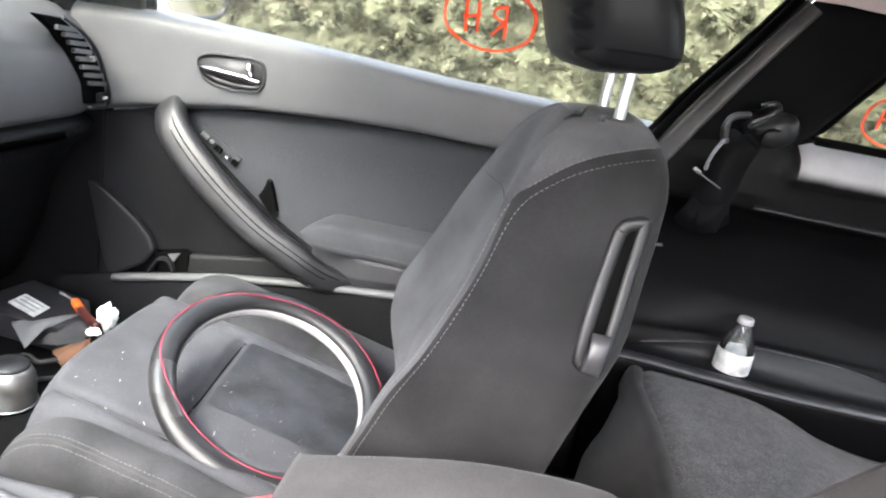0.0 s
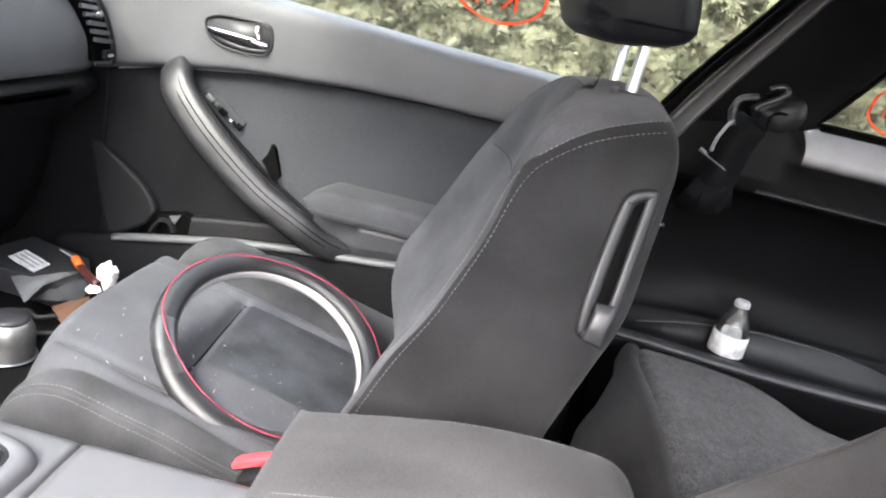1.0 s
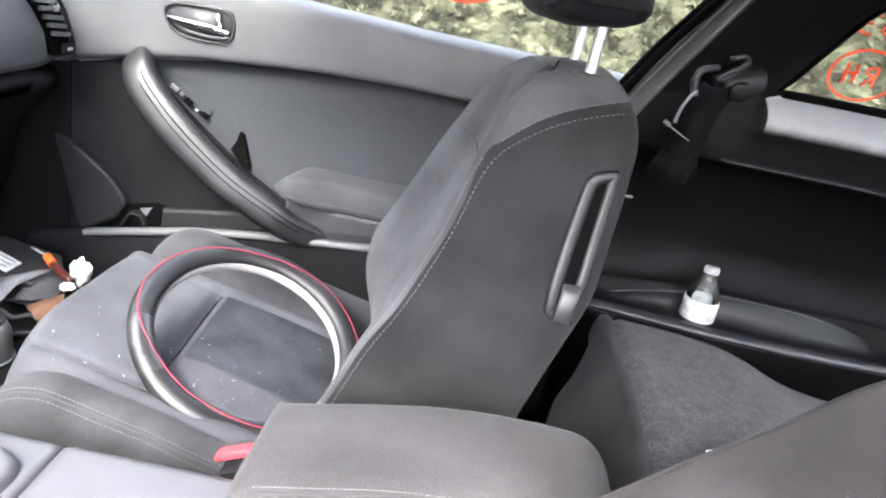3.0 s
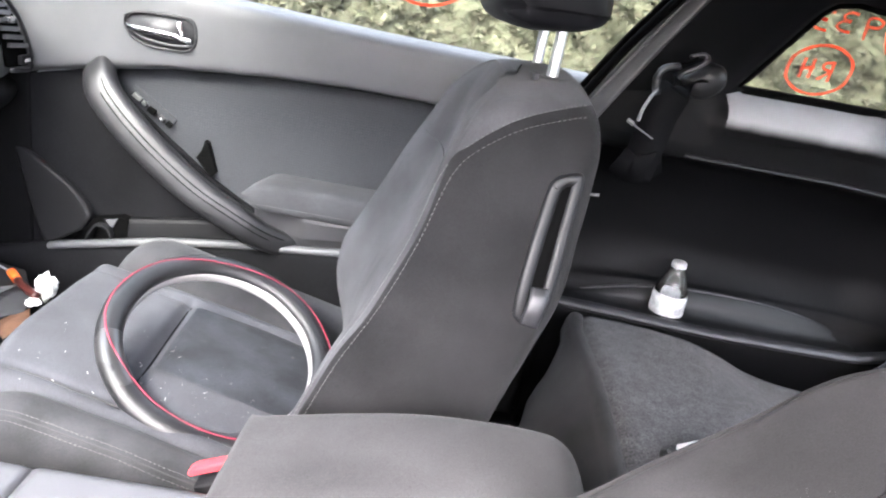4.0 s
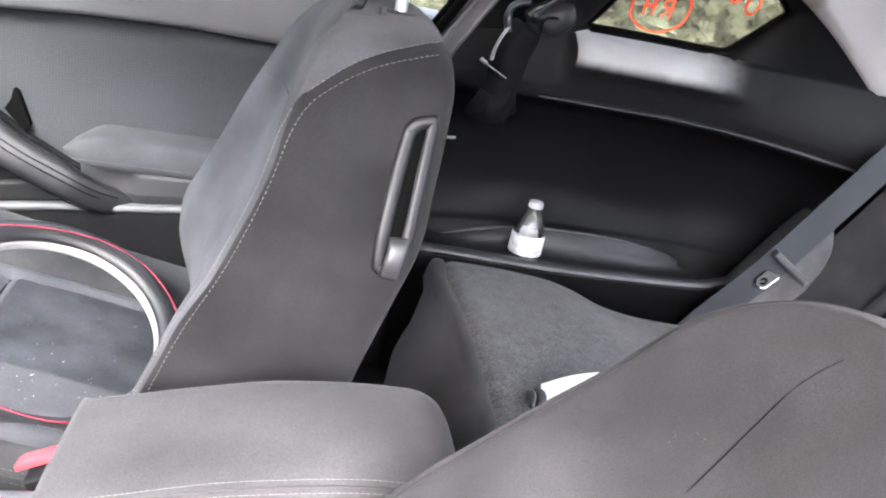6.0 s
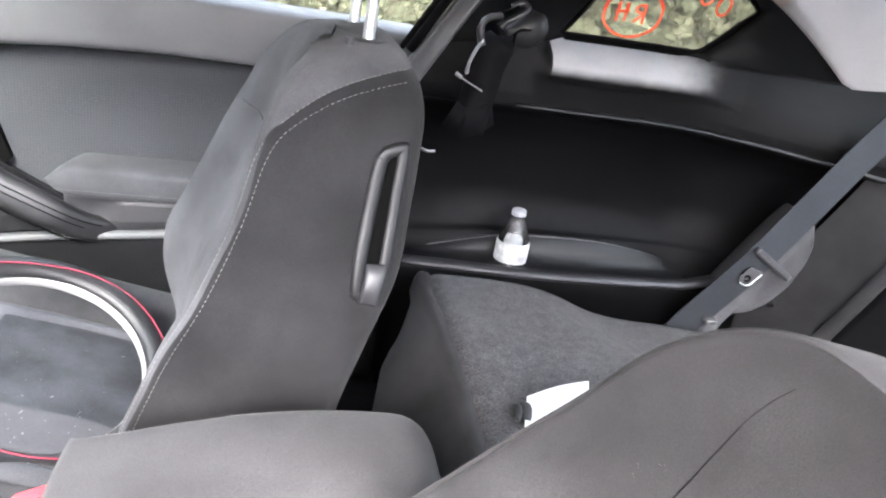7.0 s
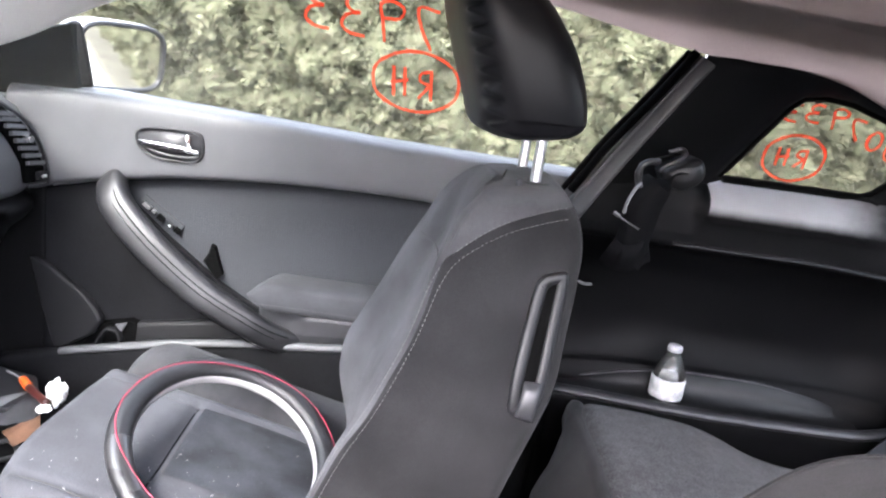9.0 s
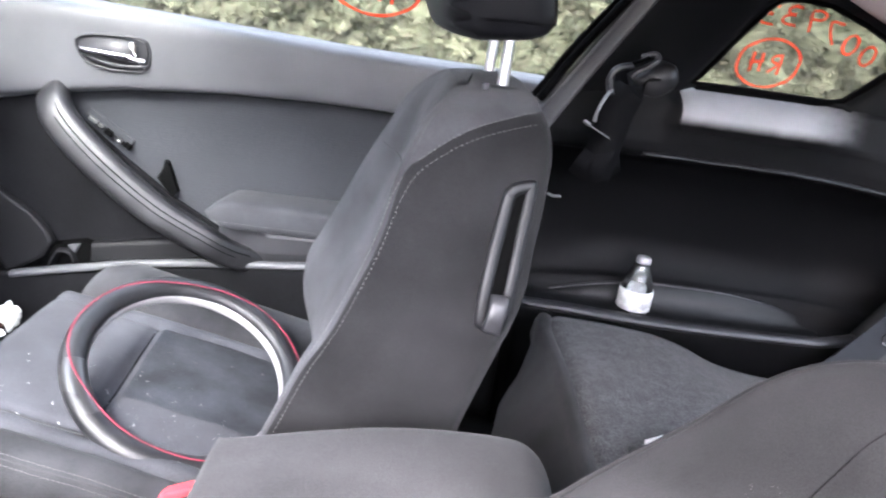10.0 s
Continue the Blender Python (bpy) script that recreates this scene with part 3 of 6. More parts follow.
    part("stitching", dashes([(-0.34 + 0.66 * k / 40, 1.4405, 0.735 + 0.008 * k / 40) for k in range(41)]), M_THREAD, door)
    # diagonal pull handle
    mid_line = [(-0.700, 1.535, 0.968), (-0.690, 1.500, 0.955), (-0.657, 1.468, 0.915), (-0.570, 1.448, 0.840), (-0.455, 1.443, 0.757), (-0.352, 1.452, 0.700), (-0.300, 1.468, 0.669), (-0.262, 1.488, 0.652), (-0.235, 1.515, 0.645)]
    swell = lambda f: 0.8 + 0.22 * math.sin(math.pi * min(1, f * 1.2 + 0.1))
    grip = part("pull_handle", tube([(x - 0.008, y, z - 0.015) for x, y, z in mid_line], 0.026, 0.036, n=60, sides=22, up=(0.66, 0.25, 0.75), taper=swell, power=3.0), M_PULL, door, "worn black leatherette diagonal pull handle")
    for q, depth in ((0.007, 0.0256), (0.020, 0.0248), (-0.031, 0.0205)):
        part("seam", tube([(x - 0.008 + 0.6 * q, y - depth * swell(k / 8), z - 0.015 + 0.8 * q) for k, (x, y, z) in enumerate(mid_line) if 0 < k < 8], 0.0013, 0.0013, n=50, sides=8), M_VOID, grip, "dark edge seam")
    # switch plate
    d = Vector((0.086, 0, -0.056)).normalized()
    u = Vector((0.056, 0, 0.086)).normalized()
    c0 = Vector((-0.595, 1.535, 0.880))
    plate = [c0 + d * a + u * b + Vector((0, 0.0095, 0)) for a, b in ((-0.062, -0.011), (0.054, -0.011), (0.054, 0.011), (-0.062, 0.011))]
    sw = part("switch_plate", prism(plate, (0, 0.015, 0)), M_TRIMCL, door, "slate switch plate", bevel=0.003, segments=3)
    for x, z, w, h, mat, lab in ((-0.634, 0.897, 0.020, 0.010, M_TIN, "pale lock switch"), (-0.617, 0.886, 0.010, 0.008, M_TIN, ""), (-0.600, 0.872, 0.018, 0.013, M_VOID, "black window switch"), (-0.577, 0.858, 0.014, 0.011, M_RUBBER, "black window switch"), (-0.559, 0.848, 0.014, 0.012, M_VOID, "black window switch")):
        p0 = Vector((x, 1.537, z))
        q = [p0 + d * a * w + u * b * h for a, b in ((-0.5, -0.5), (0.5, -0.5), (0.5, 0.5), (-0.5, 0.5))]
        part("switch", prism(q, (0, 0.010, 0)), mat, sw, lab, bevel=0.0015)
    part("switch_mark", prism([Vector((-0.577, 1.5362, 0.858)) + d * a + u * b for a, b in ((-0.003, -0.002), (0.003, -0.002), (0.003, 0.002), (-0.003, 0.002))], (0, 0.002, 0)), M_LABEL, sw)
    # Raised flat triangle whose near-black colour paints the shade behind the handle.
    part("handle_shade", prism([(-0.492, 1.5345, 0.786), (-0.480, 1.5345, 0.805), (-0.474, 1.5345, 0.828), (-0.466, 1.5345, 0.824), (-0.444, 1.5345, 0.758), (-0.456, 1.5345, 0.745)], (0, 0.02, 0)), M_VOID, door, "flat black triangle for shade behind the handle", smooth=False)
    # speaker fin
    fin = [(-0.912, 1.530, 0.738), (-0.885, 1.520, 0.735), (-0.837, 1.510, 0.714), (-0.767, 1.502, 0.675), (-0.728, 1.498, 0.637), (-0.714, 1.496, 0.610), (-0.735, 1.490, 0.575), (-0.80, 1.486, 0.535), (-0.818, 1.486, 0.530), (-0.832, 1.488, 0.55), (-0.862, 1.500, 0.625)]
    part("speaker_fin", prism(fin, (0.004, 0.022, 0)), M_SKIRT, door, "raised charcoal speaker fin", bevel=0.008, segments=4)
    # inside handle
    handle_ring = [(-0.651, 1.061), (-0.647, 1.073), (-0.625, 1.084), (-0.575, 1.090), (-0.515, 1.090), (-0.498, 1.076), (-0.495, 1.046), (-0.503, 1.027), (-0.523, 1.019), (-0.579, 1.016), (-0.618, 1.023), (-0.643, 1.040)]
    dense = [v.xy for v in smooth_path([(x, z, 0) for x, z in handle_ring + handle_ring[:1]], 73)][:-1]
    mid_h = Vector((-0.570, 1.053))
    def ell(px, y):
        out = []
        for v in dense:
            d = v - mid_h
            f = max(0.05, 1 - px / d.length)
            out.append((mid_h.x + d.x * f, y, mid_h.y + d.y * f))
        return out
    bez = part("handle_bezel", grid_mesh([ell(-0.002, 1.508), ell(-0.001, 1.5025), ell(0.0015, 1.5000), ell(0.0040, 1.5010), ell(0.0050, 1.506), ell(0.0055, 1.514)], closed_u=True), M_GRIP, door, "satin black handle surround")
    part("cup", grid_mesh([ell(0.0045, 1.506), ell(0.008, 1.520), ell(0.014, 1.5275), ell(0.022, 1.5285), ell(0.0335, 1.529)], closed_u=True, cap=True), M_TRIM, bez, "grey hollow behind the lever")
    part("door_lever", tube([(-0.645, 1.507, 1.050), (-0.620, 1.498, 1.050), (-0.575, 1.494, 1.049), (-0.535, 1.495, 1.047), (-0.505, 1.503, 1.043)], 0.0045, 0.0068, n=30, power=3, up=(0, 0, 1)), M_CHROME, bez, "chrome door lever")
    part("lever_lip", tube([(-0.632, 1.508, 1.040), (-0.60, 1.503, 1.032), (-0.56, 1.500, 1.028), (-0.52, 1.501, 1.030), (-0.503, 1.506, 1.036)], 0.004, 0.0042, n=24, power=2.6), M_GRIP, bez, "satin lower lip of the lever")
    part("lock_knob", tube([(-0.530, 1.502, 1.078), (-0.527, 1.496, 1.066), (-0.523, 1.495, 1.052)], 0.0065, 0.006, n=12, power=3), M_CHROME, bez, "chrome lock tab")
    return door


passenger_door()

# glass lies in a plane that leans in towards the roof
GA, GB = Vector((0, 1.530, 1.110)), Vector((0, 1.392, 1.450))
GUP = (GB - GA).normalized()
GNORM = Vector((1, 0, 0)).cross(GUP).normalized()
if GNORM.y > 0:
    GNORM = -GNORM


def on_glass(x, z, off=0.0):
    s = (z - GA.z) / (GB.z - GA.z)
    return Vector((x, GA.y + (GB.y - GA.y) * s, z)) + GNORM * off


def pane(name, outline, label, cat="window"):
    bm = prism([on_glass(x, z) for x, z in outline], -GNORM * 0.004)
    ob = part(name, bm, M_GLASS, smooth=False)
    ob.visible_shadow = False
    return tagged(ob, label, cat, kind="structure")


d_pane = pane("window_1", [(-1.22, 1.10), (0.36, 1.10), (0.53, 1.40), (0.3, 1.45), (-0.05, 1.46), (-0.35, 1.435), (-0.62, 1.38), (-0.9, 1.27)], "clear door window with orange marker writing on it")

# ---- dashboard, rear panel, seats, things follow ----
QA, QB = Vector((0, 1.528, 1.150)), Vector((0, 1.445, 1.380))


def on_quarter(x, z, off=0.0):
    s = (z - QA.z) / (QB.z - QA.z)
    return Vector((x, QA.y + (QB.y - QA.y) * s - off, z))


QUARTER = [(0.634, 1.154), (0.80, 1.156), (0.945, 1.156), (0.965, 1.163), (1.044, 1.255), (1.046, 1.268), (1.015, 1.290), (0.93, 1.324), (0.850, 1.348), (0.790, 1.353), (0.748, 1.345), (0.730, 1.326), (0.690, 1.255)]
OUTER = [(0.40, 1.03), (0.60, 1.05), (0.626, 1.150), (0.95, 1.150), (1.00, 1.125), (1.05, 1.08), (1.40, 1.09), (1.30, 1.180), (1.18, 1.255), (1.07, 1.318), (0.94, 1.375), (0.81, 1.402), (0.70, 1.408), (0.60, 1.410), (0.53, 1.404), (0.45, 1.26), (0.36, 1.07)]


def loop_at(outline, n, c):
    """n points of an outline at even angles round c."""
    out = []
    for k in range(n):
        a = 2 * math.pi * k / n
        d = Vector((math.cos(a), math.sin(a)))
        best = None
        for i in range(len(outline)):
            p, q = Vector(outline[i]), Vector(outline[(i + 1) % len(outline)])
            e = q - p
            den = d.x * e.y - d.y * e.x
            if abs(den) < 1e-9:
                continue
            w = p - Vector(c)
            t = (w.x * e.y - w.y * e.x) / den
            s = (w.x * d.y - w.y * d.x) / den
            if t > 0 and -1e-6 <= s <= 1 + 1e-6 and (best is None or t < best):
                best = t
        out.append(Vector(c) + d * best)
    return out


def rear_side_panel():
    """The trim beside the rear seat, with its arm shelf, the sill of the fixed window and the pillar."""
    p = thing("rear_side_panel", "black moulded rear side trim with an arm shelf", "side panel")
    prof = [(1.47, 0.30), (1.435, 0.50), (1.425, 0.60), (1.425, 0.632), (1.430, 0.643), (1.440, 0.646), (1.448, 0.640), (1.458, 0.626), (1.50, 0.622), (1.535, 0.628), (1.548, 0.660), (1.550, 0.686), (1.556, 0.693), (1.568, 0.70), (1.570, 0.80), (1.563, 0.90), (1.545, 0.968), (1.522, 0.990), (1.506, 0.997), (1.500, 1.004)]
    rows = []
    for i in range(71):
        x = 0.34 + 1.16 * i / 70
        row = []
        for y, z in prof:
            back = max(0, x - 1.02)
            front = max(0, 0.56 - x)
            dz = 0.0
            if 0.60 < z < 0.70:
                dz = -0.02 * back - 0.10 * front * (z > 0.65) * min(1, (z - 0.65) / 0.04)
            if z > 0.9:
                dz = -0.10 * max(0, x - 0.85) ** 1.4
            near = 0.35 * back ** 1.3 if z > 0.62 else 0.0
            row.append((x, y - near + 0.003 * noise.noise((x * 4, z * 6, 1)), z + dz))
        rows.append(row)
    bm = grid_mesh(rows)
    bmesh.ops.solidify(bm, geom=bm.faces[:], thickness=0.004)
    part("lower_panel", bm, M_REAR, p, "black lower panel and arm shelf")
    # upper part: a skirt that turns over into a flat ledge under the fixed window only
    ledge = [(0.992, 1.500), (0.996, 1.491), (1.004, 1.484), (1.03, 1.478), (1.062, 1.468), (1.078, 1.460), (1.090, 1.461), (1.102, 1.467), (1.114, 1.477), (1.126, 1.492), (1.137, 1.510), (1.146, 1.530), (1.160, 1.545)]
    ledge = smooth_table(ledge, 120)
    plain = [(0.992, 1.500), (0.996, 1.491), (1.004, 1.484), (1.03, 1.478), (1.08, 1.476), (1.14, 1.480), (1.160, 1.500)]
    ease = lambda a, b, v: (lambda q: q * q * (3 - 2 * q))(min(1, max(0, (v - a) / (b - a))))
    zs = [0.992, 0.994, 0.997, 1.001, 1.006] + [1.012 + 0.148 * k / 44 for k in range(45)]
    rows = []
    for i in range(141):
        row = []
        for z in zs:
            x = 0.34 + 1.12 * i / 140 + 0.05 * ease(1.07, 1.12, z) * (1 - i / 140) ** 8
            w = ease(0.580, 0.618, x) * (1 - ease(0.86 + 0.6 * (1.155 - z), 1.01 + 0.6 * (1.155 - z), x))
            y = lerp_table(plain, z) * (1 - w) + lerp_table(ledge, z) * w
            low = 1 - ease(1.04, 1.15, z)
            zz = z
            row.append((x, y - 0.30 * max(0, x - 1.0) ** 1.3 * low, zz - 0.10 * max(0, x - 0.85) ** 1.4 * low))
        rows.append(row)
    bm = grid_mesh(rows)
    bmesh.ops.solidify(bm, geom=bm.faces[:], thickness=0.003)
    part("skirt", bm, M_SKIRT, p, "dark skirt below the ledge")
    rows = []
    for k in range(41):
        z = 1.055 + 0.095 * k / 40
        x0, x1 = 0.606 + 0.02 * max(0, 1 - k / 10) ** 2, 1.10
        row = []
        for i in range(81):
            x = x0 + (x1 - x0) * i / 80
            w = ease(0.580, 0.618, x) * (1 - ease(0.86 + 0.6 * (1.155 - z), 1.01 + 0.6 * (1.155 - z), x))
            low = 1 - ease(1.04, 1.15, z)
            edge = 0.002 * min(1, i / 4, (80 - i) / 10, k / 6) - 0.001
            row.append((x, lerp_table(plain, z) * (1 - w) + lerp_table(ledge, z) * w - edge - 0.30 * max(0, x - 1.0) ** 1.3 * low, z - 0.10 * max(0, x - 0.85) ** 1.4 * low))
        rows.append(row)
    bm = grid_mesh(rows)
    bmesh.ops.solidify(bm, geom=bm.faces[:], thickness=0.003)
    # The ledge's brightness is in its colour, fading to the skirt's black.
    part("window_ledge", bm, M_LEDGE, p, "ledge under the fixed window, sky sheen painted pale")
    # Tube a tone lighter than the skirt, standing in for the crease's highlight.
    part("crease", tube([(x, 1.488 - 0.30 * max(0, x - 1.0) ** 1.3, 1.003 - 0.10 * max(0, x - 0.85) ** 1.4) for x in np.linspace(0.56, 1.44, 16)], 0.012, 0.006, n=50, sides=14), M_BAR, p, "rounded crease, lighter tube for its highlight")
    # the dished shelf top, its rear edge a low rounded rim
    rim = smooth_table([(0.36, 0.628), (0.41, 0.637), (0.532, 0.668), (0.62, 0.682), (0.70, 0.688), (0.86, 0.686), (0.99, 0.666), (1.08, 0.638)], 60)
    rows = [[(x, 1.450, 0.6405), (x, 1.459, 0.6285), (x, 1.50, 0.6245), (x, 1.526, 0.6285), (x, 1.538, 0.6285 + 0.42 * (z - 0.6285)), (x, 1.5445, z), (x, 1.552, z + 0.003)] for x, z in rim]
    shelf = part("arm_shelf", grid_mesh(rows), M_SHELF, p, "dished arm shelf, lightened where light falls")
    # Rim and lip are lighter than the panel, their highlights put into the colour.
    part("rim", tube([(x, 1.5455, z) for x, z in rim[4:54]], 0.0030, 0.0030, n=60, sides=10, taper=lambda f: min(1.0, 0.15 + 6 * f, 0.15 + 2.2 * (1 - f))), M_GRIP, shelf, "thin rear rim, lighter for its highlight")
    part("shelf_lip", tube([(0.36, 1.45, 0.64), (0.45, 1.434, 0.645), (0.6, 1.428, 0.641), (0.75, 1.428, 0.638), (1.0, 1.428, 0.642), (1.06, 1.430, 0.648), (1.12, 1.445, 0.655)], 0.017, 0.011, n=40, sides=24), M_GRIP, p, "rounded shelf edge, lighter for its highlight")
    # pillar trim round the fixed window
    c = (0.85, 1.255)
    inner, outer = loop_at(QUARTER, 120, c), loop_at(OUTER, 120, c)
    rows = []
    for f, off in ((0.0, -0.004), (0.02, 0.012), (0.10, 0.030), (0.3, 0.040), (0.6, 0.046), (0.9, 0.046), (1.0, 0.03)):
        rows.append([on_quarter(*(a.lerp(b, f)), off=min(off, 0.004 + 0.7 * (b - a).length) + (0.02 * max(0, 0.62 - a.lerp(b, f).x) / 0.25)) for a, b in zip(inner, outer)])
    bm = grid_mesh(rows, closed_u=True)
    bmesh.ops.solidify(bm, geom=bm.faces[:], thickness=0.004)
    part("pillar_trim", bm, M_SKIRT, p, "black pillar trim")
    part("window_seal", tube([on_quarter(*q, off=0.006) for q in inner], 0.009, 0.005, closed=True, sides=8, up=(0, 1, 0)), M_VOID, p, "black rubber seal")
    rows = []
    for k in range(31):
        f = k / 30
        p0 = Vector((0.298, 1.453, 1.035)).lerp(Vector((0.512, 1.392, 1.396)), f)
        p1 = Vector((0.343, 1.4255, 1.035)).lerp(Vector((0.540, 1.378, 1.378)), f)
        bow = Vector((-0.003, 0, 0.002)) * math.sin(math.pi * f)
        rows.append([p0.lerp(p1, q) + bow + Vector((0, y, 0)) for q, y in ((0.0, 0.02), (0.02, 0.002), (0.10, 0.0), (0.20, 0.0), (0.22, 0.0012), (0.24, 0.0012), (0.27, -0.0005), (0.5, -0.0015), (0.75, -0.0015), (0.92, 0.0), (1.0, 0.008), (1.0, 0.02))])
    bm = grid_mesh(rows)
    part("door_frame_trim", bm, M_STRIP, p, "grooved charcoal door frame strip")
    part("door_seal", tube([(0.318, 1.455, 1.09), (0.378, 1.436, 1.20), (0.452, 1.414, 1.315), (0.504, 1.400, 1.402)], 0.014, 0.009, n=20), M_VOID, p, "black rubber door seal")
    part("door_seal", tube([(0.302, 1.464, 1.09), (0.363, 1.446, 1.20), (0.438, 1.424, 1.315), (0.492, 1.408, 1.402)], 0.006, 0.006, n=20), M_VOID, p, "thin black rubber door seal")
    return p


rear_side_panel()
bm = prism([on_quarter(x, z) for x, z in [(0.60, 1.13), (0.98, 1.13), (1.09, 1.27), (0.94, 1.36), (0.83, 1.40), (0.74, 1.38)]], (0, 0.004, 0))
q_pane = tagged(part("window_2", bm, M_QUARTER, smooth=False), "small fixed rear side window with orange marker writing", "window", kind="structure")
q_pane.visible_shadow = False


def rear_pillar():
    arc = [(0.483, 1.4045), (0.53, 1.3985), (0.60, 1.396), (0.70, 1.394), (0.80, 1.377), (0.90, 1.341), (1.02, 1.296), (1.125, 1.246), (1.25, 1.174), (1.345, 1.112), (1.44, 1.02), (1.52, 0.92)]
    low = smooth_table([(-0.50, 1.406), (-0.438, 1.426), (-0.311, 1.449), (-0.184, 1.456), (-0.018, 1.458), (0.12, 1.455), (0.223, 1.447), (0.327, 1.430), (0.420, 1.414), (0.483, 1.4045)], 60)
    lining = []
    for x, z in low[:-1]:
        roof = ROOF(x, 1.30)
        lining.append([(x, 1.425, z + 0.020), (x, 1.412, z + 0.004), (x, 1.402, z), (x, 1.392, z + 0.003), (x, 1.376, z + 0.35 * (roof - z)), (x, 1.345, z + 0.75 * (roof - z)), (x, 1.290, roof - 0.002), (x, 1.25, roof + 0.006)])
    for x, z in [v.xy for v in smooth_path([(a, b, 0) for a, b in arc], 60)]:
        near = min(1.0, max(0.0, (x - 0.47) / 0.25))
        y0 = (on_quarter(x, z).y - 0.048) * near + 1.402 * (1 - near)
        roof = ROOF(x, 1.30 - 0.05 * near) - 0.30 * max(0, x - 0.95)
        rise = max(0.06 * near, roof - z)
        lining.append([(x + a * near, y0 + b, z + c + d * rise) for a, b, c, d in ((0.0, 0.023, 0.02, 0), (0.0, 0.010, 0.004, 0), (0.002, 0.0, 0, 0), (0.006, -0.010, 0.003, 0), (0.02, -0.026 - 0.004 * near, 0, 0.35), (0.05, -0.057 - 0.008 * near, 0, 0.75), (0.07, -0.112 - 0.008 * near, -0.002, 1), (0.08, -0.152 - 0.018 * near, 0.006, 1))])
    turn = len(low) + 34
    bm = grid_mesh(lining[:turn])
    bmesh.ops.solidify(bm, geom=bm.faces[:], thickness=0.004)
    t = thing("rear_pillar", "cloth-lined rear pillar below the roof", "pillar", kind="structure")
    part("lining", bm, M_HEAD, t, "cloth-covered roof edge above door and fixed window")
    bm = grid_mesh(lining[turn - 1:])
    bmesh.ops.solidify(bm, geom=bm.faces[:], thickness=0.004)
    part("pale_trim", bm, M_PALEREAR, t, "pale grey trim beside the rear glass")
    part("belt_cover", tube([(1.115, 1.300, 1.375), (1.150, 1.290, 1.366), (1.190, 1.285, 1.345), (1.235, 1.285, 1.305)], 0.030, 0.020, n=16, power=3), M_DULL, t, "black belt outlet cover")


rear_pillar()


def strokes(name, label, lines, place, normal, half, parent):
    """One painted sign, all its strokes joined, as a part of its pane."""
    return part(name, join(*[ribbon([place(x, z) for x, z in ln], half, normal) for ln in lines]), M_MARKER, parent, label, smooth=False)


def oval(cx, cz, rx, rz, a0=20, a1=395, n=40):
    return [(cx + rx * math.cos(radians(a0 + (a1 - a0) * k / n)) * (1 + 0.02 * math.sin(k)), cz + rz * math.sin(radians(a0 + (a1 - a0) * k / n))) for k in range(n + 1)]


def soft(points, n=14):
    return [tuple(v.xy) for v in smooth_path([(a, b, 0) for a, b in points], n)]


# mirror-written figures, as seen from inside the car
GLYPHS = {
    "3": [[(0.95, 0.95), (0.5, 1.0), (0.2, 0.8), (0.35, 0.6), (0.75, 0.55), (0.25, 0.5), (0.02, 0.25), (0.3, 0.05), (0.9, 0.0)]],
    "9": [[(0.3, 0.0), (0.2, 0.5), (0.1, 0.9), (0.5, 1.0), (0.95, 0.85), (0.8, 0.6), (0.2, 0.58)]],
    "1": [[(0.9, 0.95), (0.15, 1.0), (0.3, 0.5), (0.7, 0.0)]],
    "0": [oval(0.5, 0.5, 0.42, 0.45)],
    "H": [[(0.1, 1.0), (0.2, 0.0)], [(0.75, 1.0), (0.85, 0.05)], [(0.0, 0.45), (1.0, 0.6)]],
    "R": [[(0.75, 1.0), (0.85, 0.0)], [(0.8, 1.0), (0.2, 0.9), (0.15, 0.65), (0.78, 0.52)], [(0.7, 0.5), (0.1, 0.05)]],
}


def figures(text, x, z, w, h, pitch, drop=0.0):
    out = []
    for k, ch in enumerate(text):
        for g in GLYPHS[ch]:
            pts = [(x + k * pitch + a * w, z + drop * k + b * h) for a, b in g]
            out.append(soft(pts, 18) if len(pts) < 20 else pts)
    return out


place1 = lambda x, z: on_glass(x, z, 0.002)
place2 = lambda x, z: on_quarter(x, z, 0.002)
QN = Vector((0, -1, -0.36)).normalized()


def writing(parent, place, normal, half, ring, letters, rows):
    strokes("marker_ring", "orange-red hand-drawn ring", [ring], place, normal, half, parent)
    for ch, x, z, w, h in letters:
        strokes("marker_letter", "orange-red hand-written letter", figures(ch, x, z, w, h, 0), place, normal, half, parent)
    for text, x, z, w, h, pitch, drop in rows:
        for k, ch in enumerate(text):
            strokes("marker_figure", "orange-red hand-written figure", figures(ch, x + k * pitch, z + k * drop, w, h, 0), place, normal, half, parent)


writing(d_pane, place1, GNORM, 0.0036, oval(-0.040, 1.266, 0.092, 0.062), [("H", -0.092, 1.232, 0.036, 0.062), ("R", -0.036, 1.230, 0.036, 0.062)], [("3391", -0.276, 1.348, 0.055, 0.078, 0.074, -0.005)])
writing(q_pane, place2, QN, 0.0034, oval(0.778, 1.220, 0.064, 0.050), [("H", 0.740, 1.200, 0.028, 0.040), ("R", 0.780, 1.200, 0.028, 0.040)], [("33", 0.722, 1.296, 0.034, 0.036, 0.045, 0.004), ("9100", 0.818, 1.292, 0.034, 0.042, 0.044, -0.017)])


